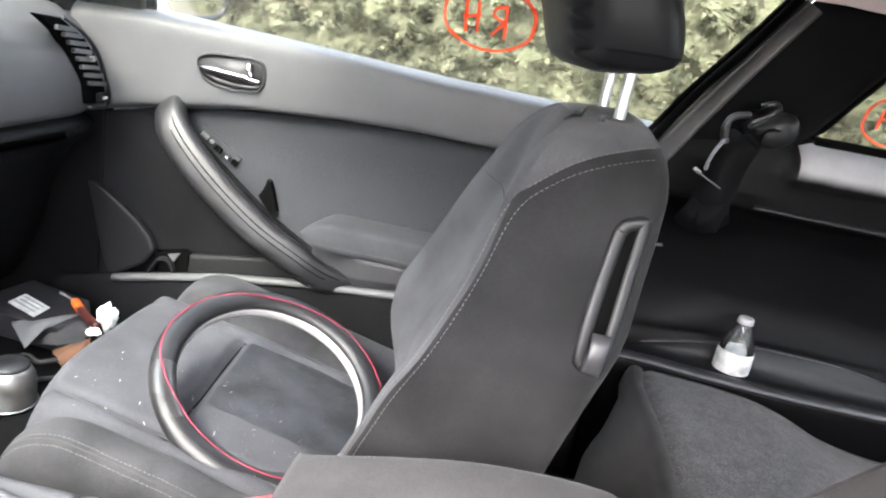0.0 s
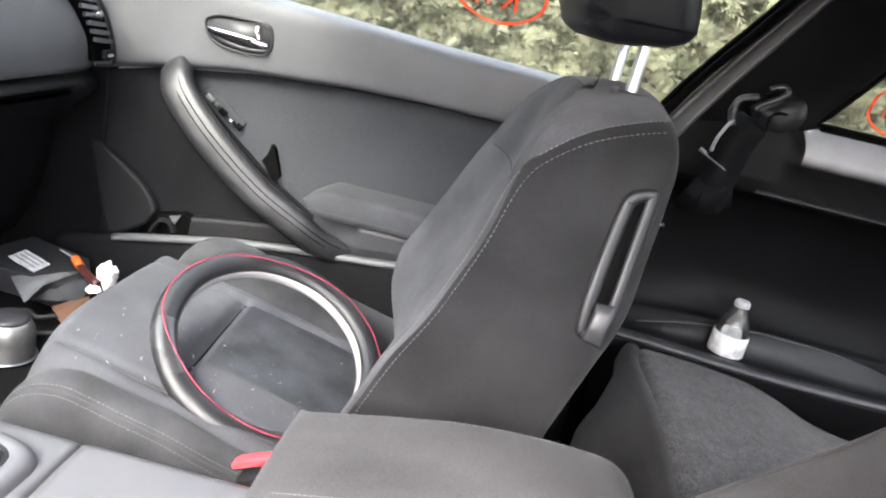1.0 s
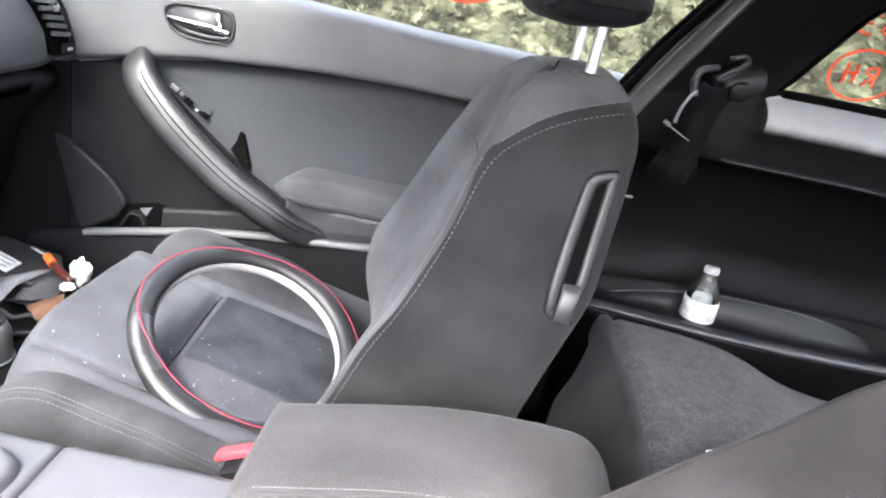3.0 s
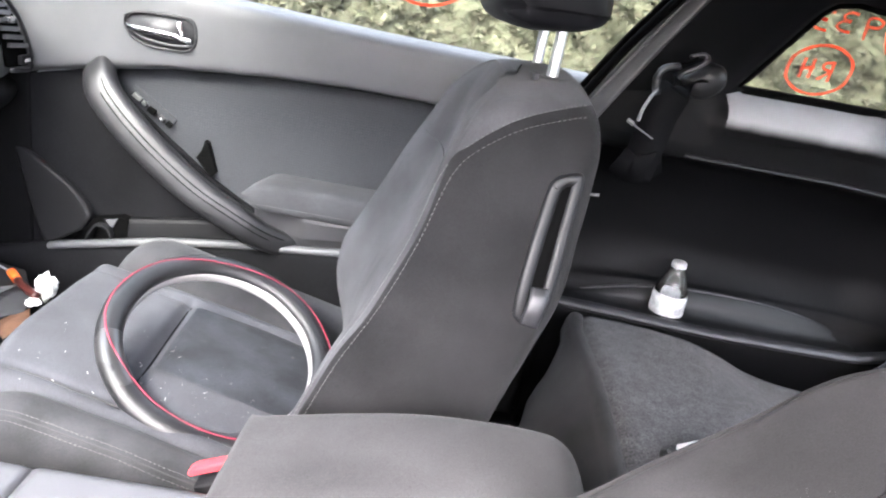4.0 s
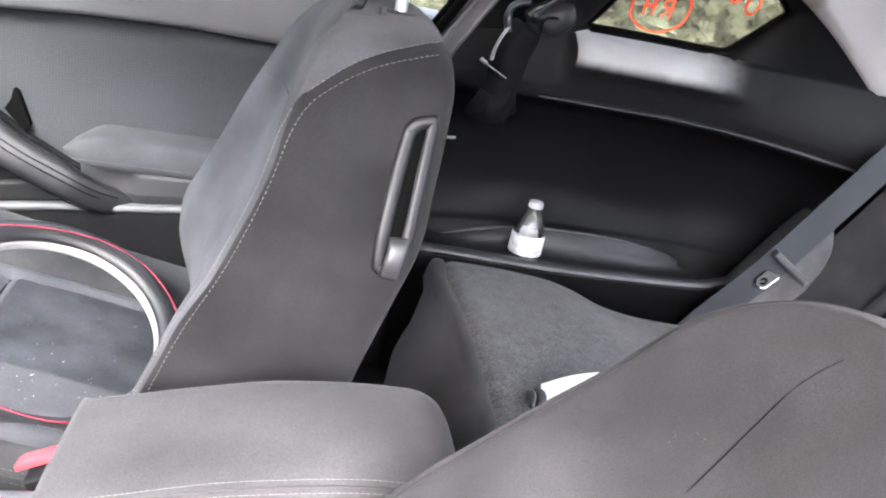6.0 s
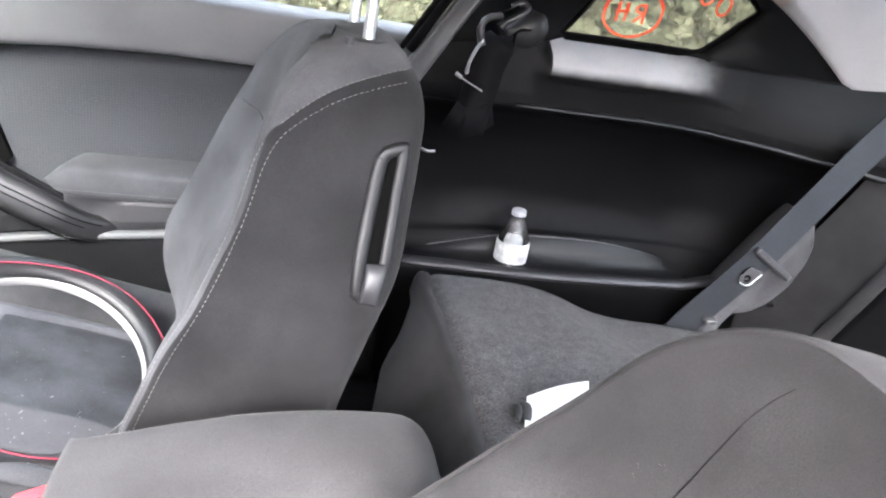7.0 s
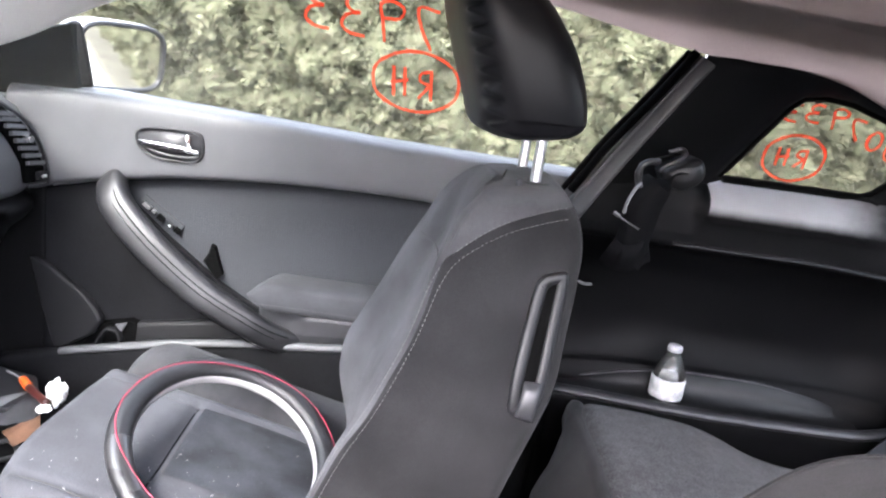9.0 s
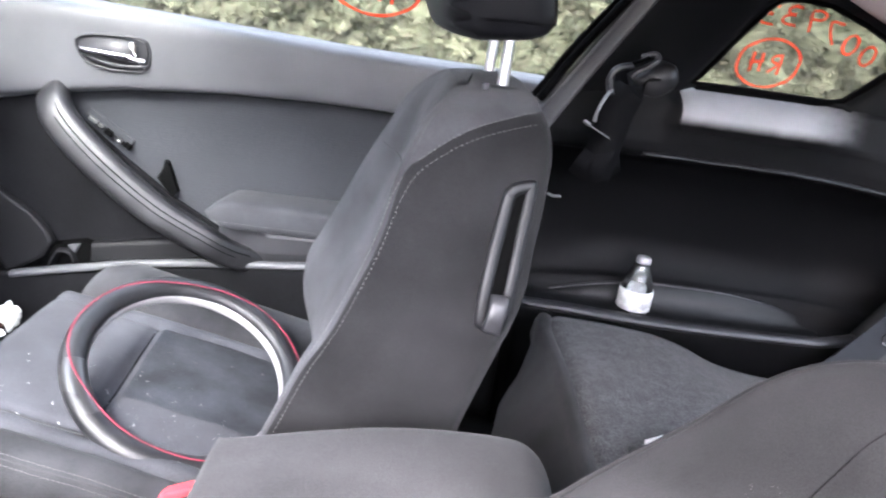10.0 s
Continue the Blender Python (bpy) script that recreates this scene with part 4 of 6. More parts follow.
# ---- door mirror outside ----
def door_mirror():
    m = thing("door_mirror", "silver outside door mirror with a black bezel", "mirror")
    def ring(s, x, grow=1.0):
        out = []
        for k in range(32):
            a = 2 * math.pi * k / 32
            py = 0.124 * grow * math.copysign(abs(math.cos(a)) ** 0.5, math.cos(a))
            pz = 0.083 * grow * math.copysign(abs(math.sin(a)) ** 0.5, math.sin(a))
            out.append((x, py, pz))
        return out
    place = Matrix.Translation((-0.815, 1.765, 1.213)) @ Euler((0, radians(4.0), radians(-28.0))).to_matrix().to_4x4()
    bm = grid_mesh([ring(0, -0.004, 0.95), ring(0, 0.006, 1.01), ring(0, 0.006, 1.035), ring(0, -0.004, 1.06), ring(0, -0.05, 1.05), ring(0, -0.10, 0.92), ring(0, -0.13, 0.55)], closed_u=True, cap=False)
    part("housing", moved(bm, place), M_PAINT, m, "silver painted mirror housing")
    part("mirror_glass", moved(prism(ring(0, 0.004, 0.94), (-0.004, 0, 0)), place), M_MIRROR, m, "silvered mirror glass", smooth=False)
    part("bezel", moved(tube(ring(0, 0.007, 0.975), 0.0065, 0.006, closed=True, sides=8, up=(1, 0, 0)), place), M_BAR, m, "black mirror bezel")
    part("foot", prism([(-0.935, 1.72, 1.285), (-0.90, 1.72, 1.292), (-0.885, 1.72, 1.24), (-0.865, 1.72, 1.145), (-0.94, 1.72, 1.135)], (0.088, -0.155, 0)), M_DULL, m, "black mirror foot", bevel=0.012, segments=3)
    part("corner_cover", prism([(-1.12, 1.545, 1.10), (-0.80, 1.545, 1.12), (-0.795, 1.505, 1.225), (-0.785, 1.482, 1.288), (-0.92, 1.492, 1.250), (-1.08, 1.51, 1.180)], (0, 0.02, 0)), M_DULL, m, "black corner cover", bevel=0.006)


door_mirror()


# ---- dashboard ----
def dashboard():
    d = thing("dashboard", "charcoal dashboard with a corner air vent", "dashboard")
    prof = [(-1.28, 1.05), (-1.15, 1.115), (-1.02, 1.140), (-0.93, 1.135), (-0.885, 1.11), (-0.862, 1.05), (-0.855, 0.98), (-0.858, 0.925), (-0.868, 0.908), (-0.885, 0.905)]
    prof2 = [(-0.885, 0.902), (-0.862, 0.897), (-0.850, 0.886), (-0.850, 0.868), (-0.862, 0.850), (-0.90, 0.82), (-0.945, 0.74), (-0.97, 0.62), (-1.02, 0.50), (-1.15, 0.42)]
    for name, pr, mat, lab in (("upper_pad", prof, M_PAD, "charcoal upper pad"), ("glovebox", prof2, M_TRIMDK, "black glovebox front")):
        rows = []
        for y in list(np.linspace(-0.2, 1.40, 40)) + [1.44, 1.47, 1.49, 1.50]:
            e = max(0, y - 1.38) / 0.12
            rows.append([(x - 0.03 * e**2 - 0.10 * max(0, 0.9 - y) ** 2, y, z + (0.03 * e**2 * (-1 if z > 1.05 else 0))) for x, z in pr])
        bm = grid_mesh(rows)
        bmesh.ops.solidify(bm, geom=bm.faces[:], thickness=0.006)
        part(name, bm, mat, d, lab)
    vent = part("air_vent", prism([(-0.852, y, z) for y, z in ((1.262, 1.118), (1.335, 1.112), (1.41, 1.075), (1.460, 1.030), (1.495, 0.965), (1.500, 0.930), (1.432, 0.932), (1.415, 0.975), (1.375, 1.030), (1.32, 1.085))], (-0.02, 0, 0)), M_VOID, d, "black corner air vent", smooth=False, bevel=0.004)
    part("bezel", tube([(-0.849, y, z) for y, z in ((1.335, 1.114), (1.41, 1.078), (1.462, 1.032), (1.499, 0.965), (1.504, 0.926), (1.47, 0.924), (1.430, 0.928))], 0.004, 0.004, n=30, sides=8), M_GRIP, vent)
    for k in range(8):
        f = k / 7
        y0, z0 = 1.325 + 0.112 * f ** 0.85, 1.090 - 0.115 * f ** 1.1
        part("slat", prism([(-0.844, y0 - 0.012, z0 + 0.002), (-0.844, y0 + 0.048, z0 - 0.004), (-0.844, y0 + 0.048, z0 + 0.0045), (-0.844, y0 - 0.012, z0 + 0.0105)], (-0.018, 0, -0.004)), M_DASH, vent, smooth=False)
    part("thumb_tab", box(-0.848, -0.832, 1.405, 1.425, 1.028, 1.040), M_CHROME, vent, "chrome vent tab", bevel=0.003)
    part("thumb_wheel", box(-0.848, -0.838, 1.452, 1.490, 0.938, 0.958), M_TRIMDK, vent, bevel=0.003)
    part("wheel_mark", box(-0.840, -0.8365, 1.462, 1.480, 0.944, 0.950), M_LABEL, vent)


dashboard()


# ---- seats ----
REAR_X = smooth_table([(0.50, 0.150), (0.60, 0.168), (0.733, 0.195), (0.80, 0.214), (0.88, 0.239), (0.94, 0.255), (1.01, 0.261), (1.085, 0.265), (1.18, 0.266)], 160)
RIDGE = [smooth_table(t, 160) for t in (
    [(0.50, -0.035), (0.57, -0.058), (0.63, -0.068), (0.684, -0.070), (0.755, -0.045), (0.812, -0.022), (0.864, 0.007), (0.924, 0.032), (0.963, 0.048), (1.0, 0.060), (1.045, 0.070), (1.10, 0.085), (1.14, 0.102), (1.18, 0.135)],
    [(0.50, 0.03), (0.58, 0.0), (0.64, -0.026), (0.70, -0.050), (0.745, -0.052), (0.79, -0.044), (0.84, -0.020), (0.93, 0.018), (0.985, 0.040), (1.05, 0.071), (1.09, 0.090), (1.13, 0.115), (1.18, 0.155)])]
WIDTH = smooth_table([(0.50, 0.235), (0.60, 0.250), (0.75, 0.252), (0.85, 0.243), (0.91, 0.237), (1.0, 0.215), (1.07, 0.203), (1.12, 0.198), (1.18, 0.196)], 160)
HOLLOW = smooth_table([(0.50, 0.0), (0.60, 0.02), (0.75, 0.045), (0.90, 0.040), (1.0, 0.036), (1.1, 0.026), (1.18, 0.006)], 160)
SHOULDER = smooth_table([(0.074, 1.053), (0.086, 1.076), (0.099, 1.088), (0.126, 1.111), (0.154, 1.128), (0.183, 1.140), (0.213, 1.149), (0.231, 1.153), (0.262, 1.154)], 60)
BACK_TOP, SKEW = 1.175, 0.10


def crown(x, y, z):
    """The height of a point of the backrest once its top is rounded off to the front and the sides."""
    t = min(1.0, max(0.0, (z - 1.05) / (BACK_TOP - 1.05))) ** 2
    return z - t * (0.20 * max(0.0, 0.20 - x) * math.exp(-((y / 0.16) ** 4)) + 0.006 * min(1.0, (y / 0.11) ** 2))


def back_half(z, far, deep=0.0):
    """Half a level of the backrest, from the middle of the rear round the side to the middle of the front: (x, y) about its own middle."""
    zt = min(1.0, max(0.0, (z - 1.09) / (BACK_TOP - 1.09)))
    r = 1 - math.sqrt(max(0.0, 1 - zt * zt))
    w = lerp_table(WIDTH, z) - 0.085 * r
    xr = lerp_table(REAR_X, z) + deep - 0.042 * r
    xb = lerp_table(RIDGE[far], z)
    c0 = (lerp_table(RIDGE[0], z) + lerp_table(RIDGE[1], z)) / 2 + lerp_table(HOLLOW, z)
    xs = xb + 0.004
    line = [(xr + 0.006, 0), (xr + 0.004, 0.5), (xr - 0.003, 0.84), (xr - 0.016, 0.955), (xr - 0.045, 0.995), ((xr + xs) / 2, 1.01), (xs + 0.012, 1.0), (xs + 0.002, 0.975), (xb, 0.935), (xb + 0.001, 0.87), (xb + 0.28 * (c0 - xb), 0.70), (xb + 0.85 * (c0 - xb), 0.52), (c0, 0.34), (c0, 0.17), (c0, 0.0)]
    out = []
    for v in smooth_path([(a, b, 0) for a, b in line], 113):
        y = (1 if far else -1) * v.y * w
        out.append((v.x, y))
    return out


def back_side(z, x, far=0, lift=0.0):
    """The point of the backrest's side, at height z and at x before the skew."""
    level = z
    for _ in range(3):
        h = back_half(min(level, BACK_TOP - 0.001), far)[14:65][::-1]
        y = float(np.interp(x, [p[0] for p in h], [p[1] for p in h]))
        level += z - crown(x, y, level)
    return Vector((x, y + (lift if far else -lift), z + 0.5 * lift))


def seatback(parent, y0, place=None, slot=True, skew=SKEW, deep=0.0):
    place = place or Matrix.Identity(4)
    put = lambda v: place @ Vector((v[0] - skew * (v[1] + 0.195), v[1] + y0, v[2]))
    levels = [0.50 + 0.55 * k / 64 for k in range(64)] + [1.05 + 0.04 * k / 14 for k in range(14)] + [1.09 + (BACK_TOP - 1.09) * math.sin(math.pi / 2 * k / 40) for k in range(41)]
    rows = []
    for z in levels:
        near, far = back_half(z, 0, deep), back_half(z, 1, deep)
        sag = 0.0012 * (z > 0.55)
        rows.append([(x + sag * noise.noise((x * 22, y * 22, z * 14)), y + 1.5 * sag * noise.noise((x * 16, z * 16, 4)), crown(x, y, z)) for x, y in near + far[-2:0:-1]])
    last = rows[-1]
    mx, my = sum(p[0] for p in last) / len(last), sum(p[1] for p in last) / len(last)
    for f, up in ((0.8, 0.0012), (0.55, 0.0018), (0.3, 0.0), (0.05, -0.001)):
        rows.append([(mx + (x - mx) * f, my + (y - my) * f, z + up) for x, y, z in last])
    side, front = bmesh.new(), bmesh.new()
    n, m = len(rows[0]), len(rows)
    edge = lambda p: p[2] - lerp_table(SHOULDER, p[0])
    grid = [[Vector(p) for p in row] for row in rows]
    on_seam = set()
    # where a column of the skin crosses the shoulder seam, its nearest point moves onto the seam
    for j in list(range(56)) + list(range(n - 55, n)):
        for i in range(m - 6):
            a, b = edge(grid[i][j]), edge(grid[i + 1][j])
            if grid[i][j].z > 1.045 and a < 0 <= b:
                f = a / (a - b)
                k = i if f < 0.5 else i + 1
                grid[k][j] = grid[i][j].lerp(grid[i + 1][j], f)
                on_seam.add((k, j))
                break
    # where the seam runs steeply, points move onto it along the rows
    for i in range(m - 6):
        for j in list(range(30, 55)) + list(range(n - 55, n - 31)):
            a, b = edge(grid[i][j]), edge(grid[i][j + 1])
            if grid[i][j].z > 1.045 and a * b < 0 and (i, j) not in on_seam and (i, j + 1) not in on_seam:
                f = a / (a - b)
                k = j if f < 0.5 else j + 1
                grid[i][k] = grid[i][j].lerp(grid[i][j + 1], f)
                on_seam.add((i, k))
    vs = ({}, {})
    def face(cells, cover):
        bm, seen = (front, vs[1]) if cover else (side, vs[0])
        for c in cells:
            if c not in seen:
                seen[c] = bm.verts.new(put(grid[c[0]][c[1]]))
        bm.faces.new([seen[c] for c in cells])
    for i in range(m - 1):
        for j in range(n):
            q = [(i, j), (i, (j + 1) % n), (i + 1, (j + 1) % n), (i + 1, j)]
            if not slot:
                face(q, False)
                continue
            if 56 <= j < n - 56:
                face(q, True)
                continue
            tied = [k for k in range(4) if q[k] in on_seam]
            if tied in ([0, 2], [1, 3]):
                k = tied[0]
                pieces = [[q[k], q[k + 1], q[(k + 2) % 4]], [q[k], q[(k + 2) % 4], q[(k + 3) % 4]]]
            else:
                pieces = [q]
            for cells in pieces:
                mid = sum((grid[a][b] for a, b in cells), Vector()) / len(cells)
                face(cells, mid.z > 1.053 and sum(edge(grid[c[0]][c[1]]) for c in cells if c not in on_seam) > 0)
    points = np.array([put(p) for row in grid for p in row])
    def on_skin(p, lift):
        """The point of the skin nearest to p, lifted off it."""
        i, j = divmod(int(np.argmin(((points - np.array(p)) ** 2).sum(1))), n)
        here = put(grid[i][j])
        way = (put(grid[min(i + 1, m - 1)][j]) - put(grid[i - 1][j])).cross(put(grid[i][(j + 1) % n]) - put(grid[i][j - 1])).normalized()
        if way.dot(here - put((0.15, 0.0, here.z - 0.05))) < 0:
            way = -way
        return Vector(p) + way * ((here - Vector(p)).dot(way) + lift)
    # Side and front are one fabric; their tones carry the shade and the light.
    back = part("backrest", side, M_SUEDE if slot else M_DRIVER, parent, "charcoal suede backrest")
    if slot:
        part("front_cover", front, M_COVER, back, "front cover, seat suede lightened for its light")
    # double-stitched seams: up the front corner, then over the shoulder to the rear
    for far in (0, 1) if slot else ():
        for off in (0.0, 0.011):
            path = []
            for k in range(60):
                z = 0.60 + (1.050 - off - 0.60) * k / 59
                path.append((lerp_table(RIDGE[far], z) + 0.0015 + off * 0.9, z))
            path += [(x + 0.3 * off, lerp_table(SHOULDER, x) - off) for x in np.linspace(0.079 + 0.4 * off, 0.236, 44)]
            line = [on_skin(put(back_side(z, x, far)), 0.0007) for x, z in path]
            for _ in range(12):
                line = line[:1] + [(a + b + c) / 3 for a, b, c in zip(line, line[1:], line[2:])] + line[-1:]
            part("stitching", dashes(line), M_THREAD, back)
    if slot:
        # seam across the front panel, between the bolsters
        level = lambda k: 1.026 - 0.012 * (1 - (k / 20 - 1) ** 2)
        cross = []
        for k in range(41):
            z = level(k)
            h = back_half(z, int(k > 20))
            x, y = h[int(112 - abs(k - 20) / 20 * 34)]
            cross.append(put((x - 0.0012, y, z)))
        part("seam", tube(cross, 0.0011, 0.0011, n=60, sides=6), M_RUBBER, back, "dark cross seam")
    if slot:
        ring = [(0.189, 0.905), (0.190, 0.945), (0.197, 1.005), (0.204, 1.056), (0.208, 1.066), (0.216, 1.073), (0.236, 1.078), (0.2395, 1.070), (0.238, 1.045), (0.233, 0.985), (0.228, 0.935), (0.221, 0.912), (0.210, 0.902), (0.197, 0.899)]
        loop = [Vector(v) for v in smooth_path([(x, 0, z) for x, z in ring + ring[:1]], 71)][:-1]
        def on_side(x, z, g):
            v = back_side(z, x, 0)
            return put((v.x, v.y - g, v.z))
        wide = lambda v: 0.0130 if v.x < 0.214 else 0.0120
        rows = []
        m = len(loop)
        for k, v in enumerate(loop):
            d = (loop[(k + 1) % m] - loop[k - 1]).normalized()
            inward = Vector((d.z, 0, -d.x))
            rows.append([on_side(v.x + inward.x * a * wide(v), v.z + inward.z * a * wide(v), g) for a, g in ((-0.25, 0.0), (-0.2, 0.0045), (0.1, 0.0062), (0.6, 0.0058), (0.95, 0.0040), (1.0, -0.001))])
        guide = part("belt_guide", grid_mesh(rows, closed_v=True), M_BAR, parent, "satin black belt guide frame")
        # Near-black plate proud of the suede, painting in the opening's shade.
        part("slot", prism([on_side(v.x, v.z, 0.0026) for v in loop], (0, 0.004, 0)), M_VOID, guide)
        part("tab", tube([on_side(x, z, g) for x, z, g in ((0.213, 0.940, 0.004), (0.212, 0.931, 0.010), (0.209, 0.914, 0.011), (0.207, 0.897, 0.007))], 0.0115, 0.006, n=14, up=(0, 1, 0), power=3.4), M_GRIP, guide, "satin grey release tab")
    return back


def passenger_seat():
    s = thing("passenger_seat", "charcoal suede front passenger seat with white stitching and debris", "car seat")
    yc = 0.985
    seatback(s, yc)
    # headrest on two posts
    def hr(level):
        return [(1.222, 0.188, 0.020, 0.055), (1.226, 0.195, 0.048, 0.095), (1.240, 0.197, 0.066, 0.112), (1.28, 0.188, 0.071, 0.121), (1.33, 0.168, 0.071, 0.124), (1.37, 0.148, 0.066, 0.122), (1.41, 0.125, 0.054, 0.112), (1.435, 0.110, 0.036, 0.09), (1.444, 0.102, 0.012, 0.04)][level]
    ends = [smooth_path([hr(k)[m : m + 2] + (0,) for k in range(9)], 97) for m in (0, 2)]
    shape = [(p.x, p.y, max(0.004, q.x), max(0.01, q.y)) for p, q in zip(*ends)]
    rows = []
    for lv in range(97):
        z, xc, dx, w = shape[lv]
        row = []
        for j in range(180):
            a = 2 * math.pi * j / 180
            c, q = math.cos(a), math.sin(a)
            x, y = dx * math.copysign(abs(c) ** 0.62, c), w * math.copysign(abs(q) ** 0.62, q)
            pucker = 0.0080 * math.sin(z * 265) * math.exp(-(((a - math.pi * 1.25) / (0.26 if a < math.pi * 1.25 else 0.14)) ** 2)) + 0.0045 * math.sin(z * 300 + 1) * math.exp(-(((a - math.pi * 0.73) / 0.16) ** 2))
            px, py = xc - 0.008 + x * 1.10 - pucker * 1.2 - 0.2, y + pucker + 0.1
            ct, st = math.cos(radians(14)), math.sin(radians(14))
            row.append((0.2 + px * ct - py * st, yc - 0.1 + px * st + py * ct, z + 0.10 * (x + dx) * (1 if z < 1.25 else 0.2)))
        rows.append(row)
    part("headrest", grid_mesh(rows, closed_u=True, cap=True), material("black leatherette cover", (0.0042, 0.0043, 0.0056), 0.38, grain=0.15, scale=500, bump=0.15, stain=0.15, spec=0.34), s, "puckered black leatherette headrest cover")
    for px, dy in ((0.1915, -0.072), (0.1805, 0.072)):
        post = part("post", tube([(px, yc + dy, 1.14), (px + 0.0005, yc + dy, 1.20), (px + 0.001, yc + dy, 1.26)], 0.0076, 0.0076, n=10), M_POST, s, "bare metal headrest post")
        disc = lambda rad, z: [(px + 0.002 + 1.1 * rad * math.cos(2 * math.pi * k / 28), yc + dy - 0.004 + 1.3 * rad * math.sin(2 * math.pi * k / 28), z) for k in range(28)]
        part("collar", grid_mesh([disc(0.0190, 1.150), disc(0.0190, 1.1690), disc(0.0180, 1.1715), disc(0.0105, 1.1720), disc(0.0080, 1.1690)], closed_u=True), M_RUBBER, post, "black plastic post sleeve")
        if dy < 0:
            part("button", tube([(px - 0.0235, yc + dy - 0.026, 1.160), (px - 0.0235, yc + dy - 0.0265, 1.1700), (px - 0.0235, yc + dy - 0.027, 1.1745)], 0.0050, 0.0050, n=8, sides=12, up=(1, 0, 0)), M_ARM, post, "small grey release button")
    # cushion
    def top(x, y):
        u = (y - yc) / 0.265
        base = 0.600 - 0.19 * (x + 0.2) - 0.02 * math.exp(-(((x + 0.02) / 0.1) ** 2))
        trench = -0.013 * math.exp(-(((x + 0.322 + 0.064 * (y - 0.81)) / 0.009) ** 2)) * max(0, 1 - (abs(u) / 0.70) ** 6) - 0.008 * math.exp(-(((abs(u) - 0.62) / 0.03) ** 2))
        edge = -0.05 * max(0, (abs(u) - 0.70) / 0.12) ** 2.2
        front = -0.515 + 0.048 * max(0, (-u - 0.1) / 0.75) ** 2 + 0.02 * max(0, (u - 0.6) / 0.4) ** 2
        nose = -0.10 * max(0, (front - x) / 0.05) ** 2
        wear = 0.003 * noise.noise((x * 9, y * 9, 4)) + 0.0015 * noise.noise((x * 24, y * 24, 1))
        return max(0.42, base + trench + edge + nose) + wear
    xs = [-0.588 + 0.006 * k for k in range(117)]
    ys = [yc - 0.265 + 0.53 * k / 88 for k in range(89)]
    rows = []
    for x in xs:
        row = [(x, yc - 0.262, 0.36), (x, yc - 0.266, top(x, ys[0]) - 0.02)] + [(x, y, top(x, y)) for y in ys] + [(x, yc + 0.266, top(x, ys[-1]) - 0.02), (x, yc + 0.262, 0.36)]
        rows.append(row)
    rows.insert(0, [(xs[0] - 0.004, p[1], min(p[2], 0.45)) for p in rows[0]])
    bm = grid_mesh(rows, cap=False)
    cush = part("cushion", bm, M_SEATTOP, s, "top-lightened slate suede cushion")
    gap = lambda y: -0.322 - 0.064 * (y - 0.81)
    rows = [[(gap(y) + 0.016 + (0.08 - gap(y)) * f, y, top(gap(y) + 0.016 + (0.08 - gap(y)) * f, y) + 0.002) for y in np.linspace(0.915, 1.148, 40)] for f in np.linspace(0, 1, 60)]
    bm = grid_mesh(rows)
    bmesh.ops.solidify(bm, geom=bm.faces[:], thickness=0.004)
    part("insert", bm, M_MESH, cush, "slate woven cushion insert")
    part("seam", tube([(gap(y), y, top(gap(y), y) + 0.001) for y in np.linspace(yc - 0.165, yc + 0.165, 12)], 0.0016, 0.0016, n=40, sides=6), M_VOID, cush, "dark sewn gap across the cushion")
    part("seam", tube([(x, yc - 0.169, top(x, yc - 0.169) + 0.0005) for x in np.linspace(-0.50, 0.0, 14)], 0.002, 0.002, n=40, sides=6), M_RUBBER, cush, "dark seam along the bolster")
    # the near side bolster, a long roll with a rounded nose
    crest = smooth_table([(-0.540, 0.560), (-0.515, 0.604), (-0.475, 0.636), (-0.435, 0.648), (-0.40, 0.645), (-0.34, 0.632), (-0.28, 0.620), (-0.20, 0.598), (-0.05, 0.566), (0.07, 0.55)], 90)
    def roll(x, a, grow=0.0, yr=0.755, lift=0.0):
        """A point of the roll's skin; the angle runs from the pad over the top to the outer side."""
        nose = math.sqrt(max(0.0, min(1.0, (x + 0.540) / 0.06)) * (2 - max(0.0, min(1.0, (x + 0.540) / 0.06))))
        hw, hh = 0.044 * (0.25 + 0.75 * nose) + grow, 0.10 * (0.3 + 0.7 * nose) + grow
        c, q = math.cos(a), math.sin(a)
        return Vector((x, yr + hw * math.copysign(abs(c) ** 0.75, c), lerp_table(crest, x) + lift - 0.10 + hh * math.copysign(abs(q) ** 0.75, q)))
    line = [-0.540 + 0.004 * k for k in range(16)] + [-0.476 + 0.012 * k for k in range(44)]
    bol = part("bolster", grid_mesh([[roll(x, 2 * math.pi * k / 40) for k in range(40)] for x in line], closed_u=True, cap=True), M_BOLSTER, s, "slate suede side bolster with double stitching")
    part("bolster", grid_mesh([[roll(x, 2 * math.pi * k / 40, 0.014, 1.238, 0.034) for k in range(40)] for x in line], closed_u=True, cap=True), M_BOLSTER, s, "slate suede side bolster")
    for a in (2.00, 2.26):
        part("stitching", dashes([roll(x, a, 0.0006) for x in np.linspace(-0.530, 0.0, 95)]), M_THREAD, bol)
    part("seam", tube([roll(x, 2.12, -0.0006) for x in np.linspace(-0.532, 0.0, 44)], 0.0011, 0.0011, n=80, sides=6), M_RUBBER, bol)
    part("base", box(-0.44, 0.02, yc - 0.2, yc + 0.2, 0.265, 0.42), M_TRIMDK, s, "black seat base", bevel=0.02)
    # crumbs
    rng = random.Random(7)
    bm = bmesh.new()
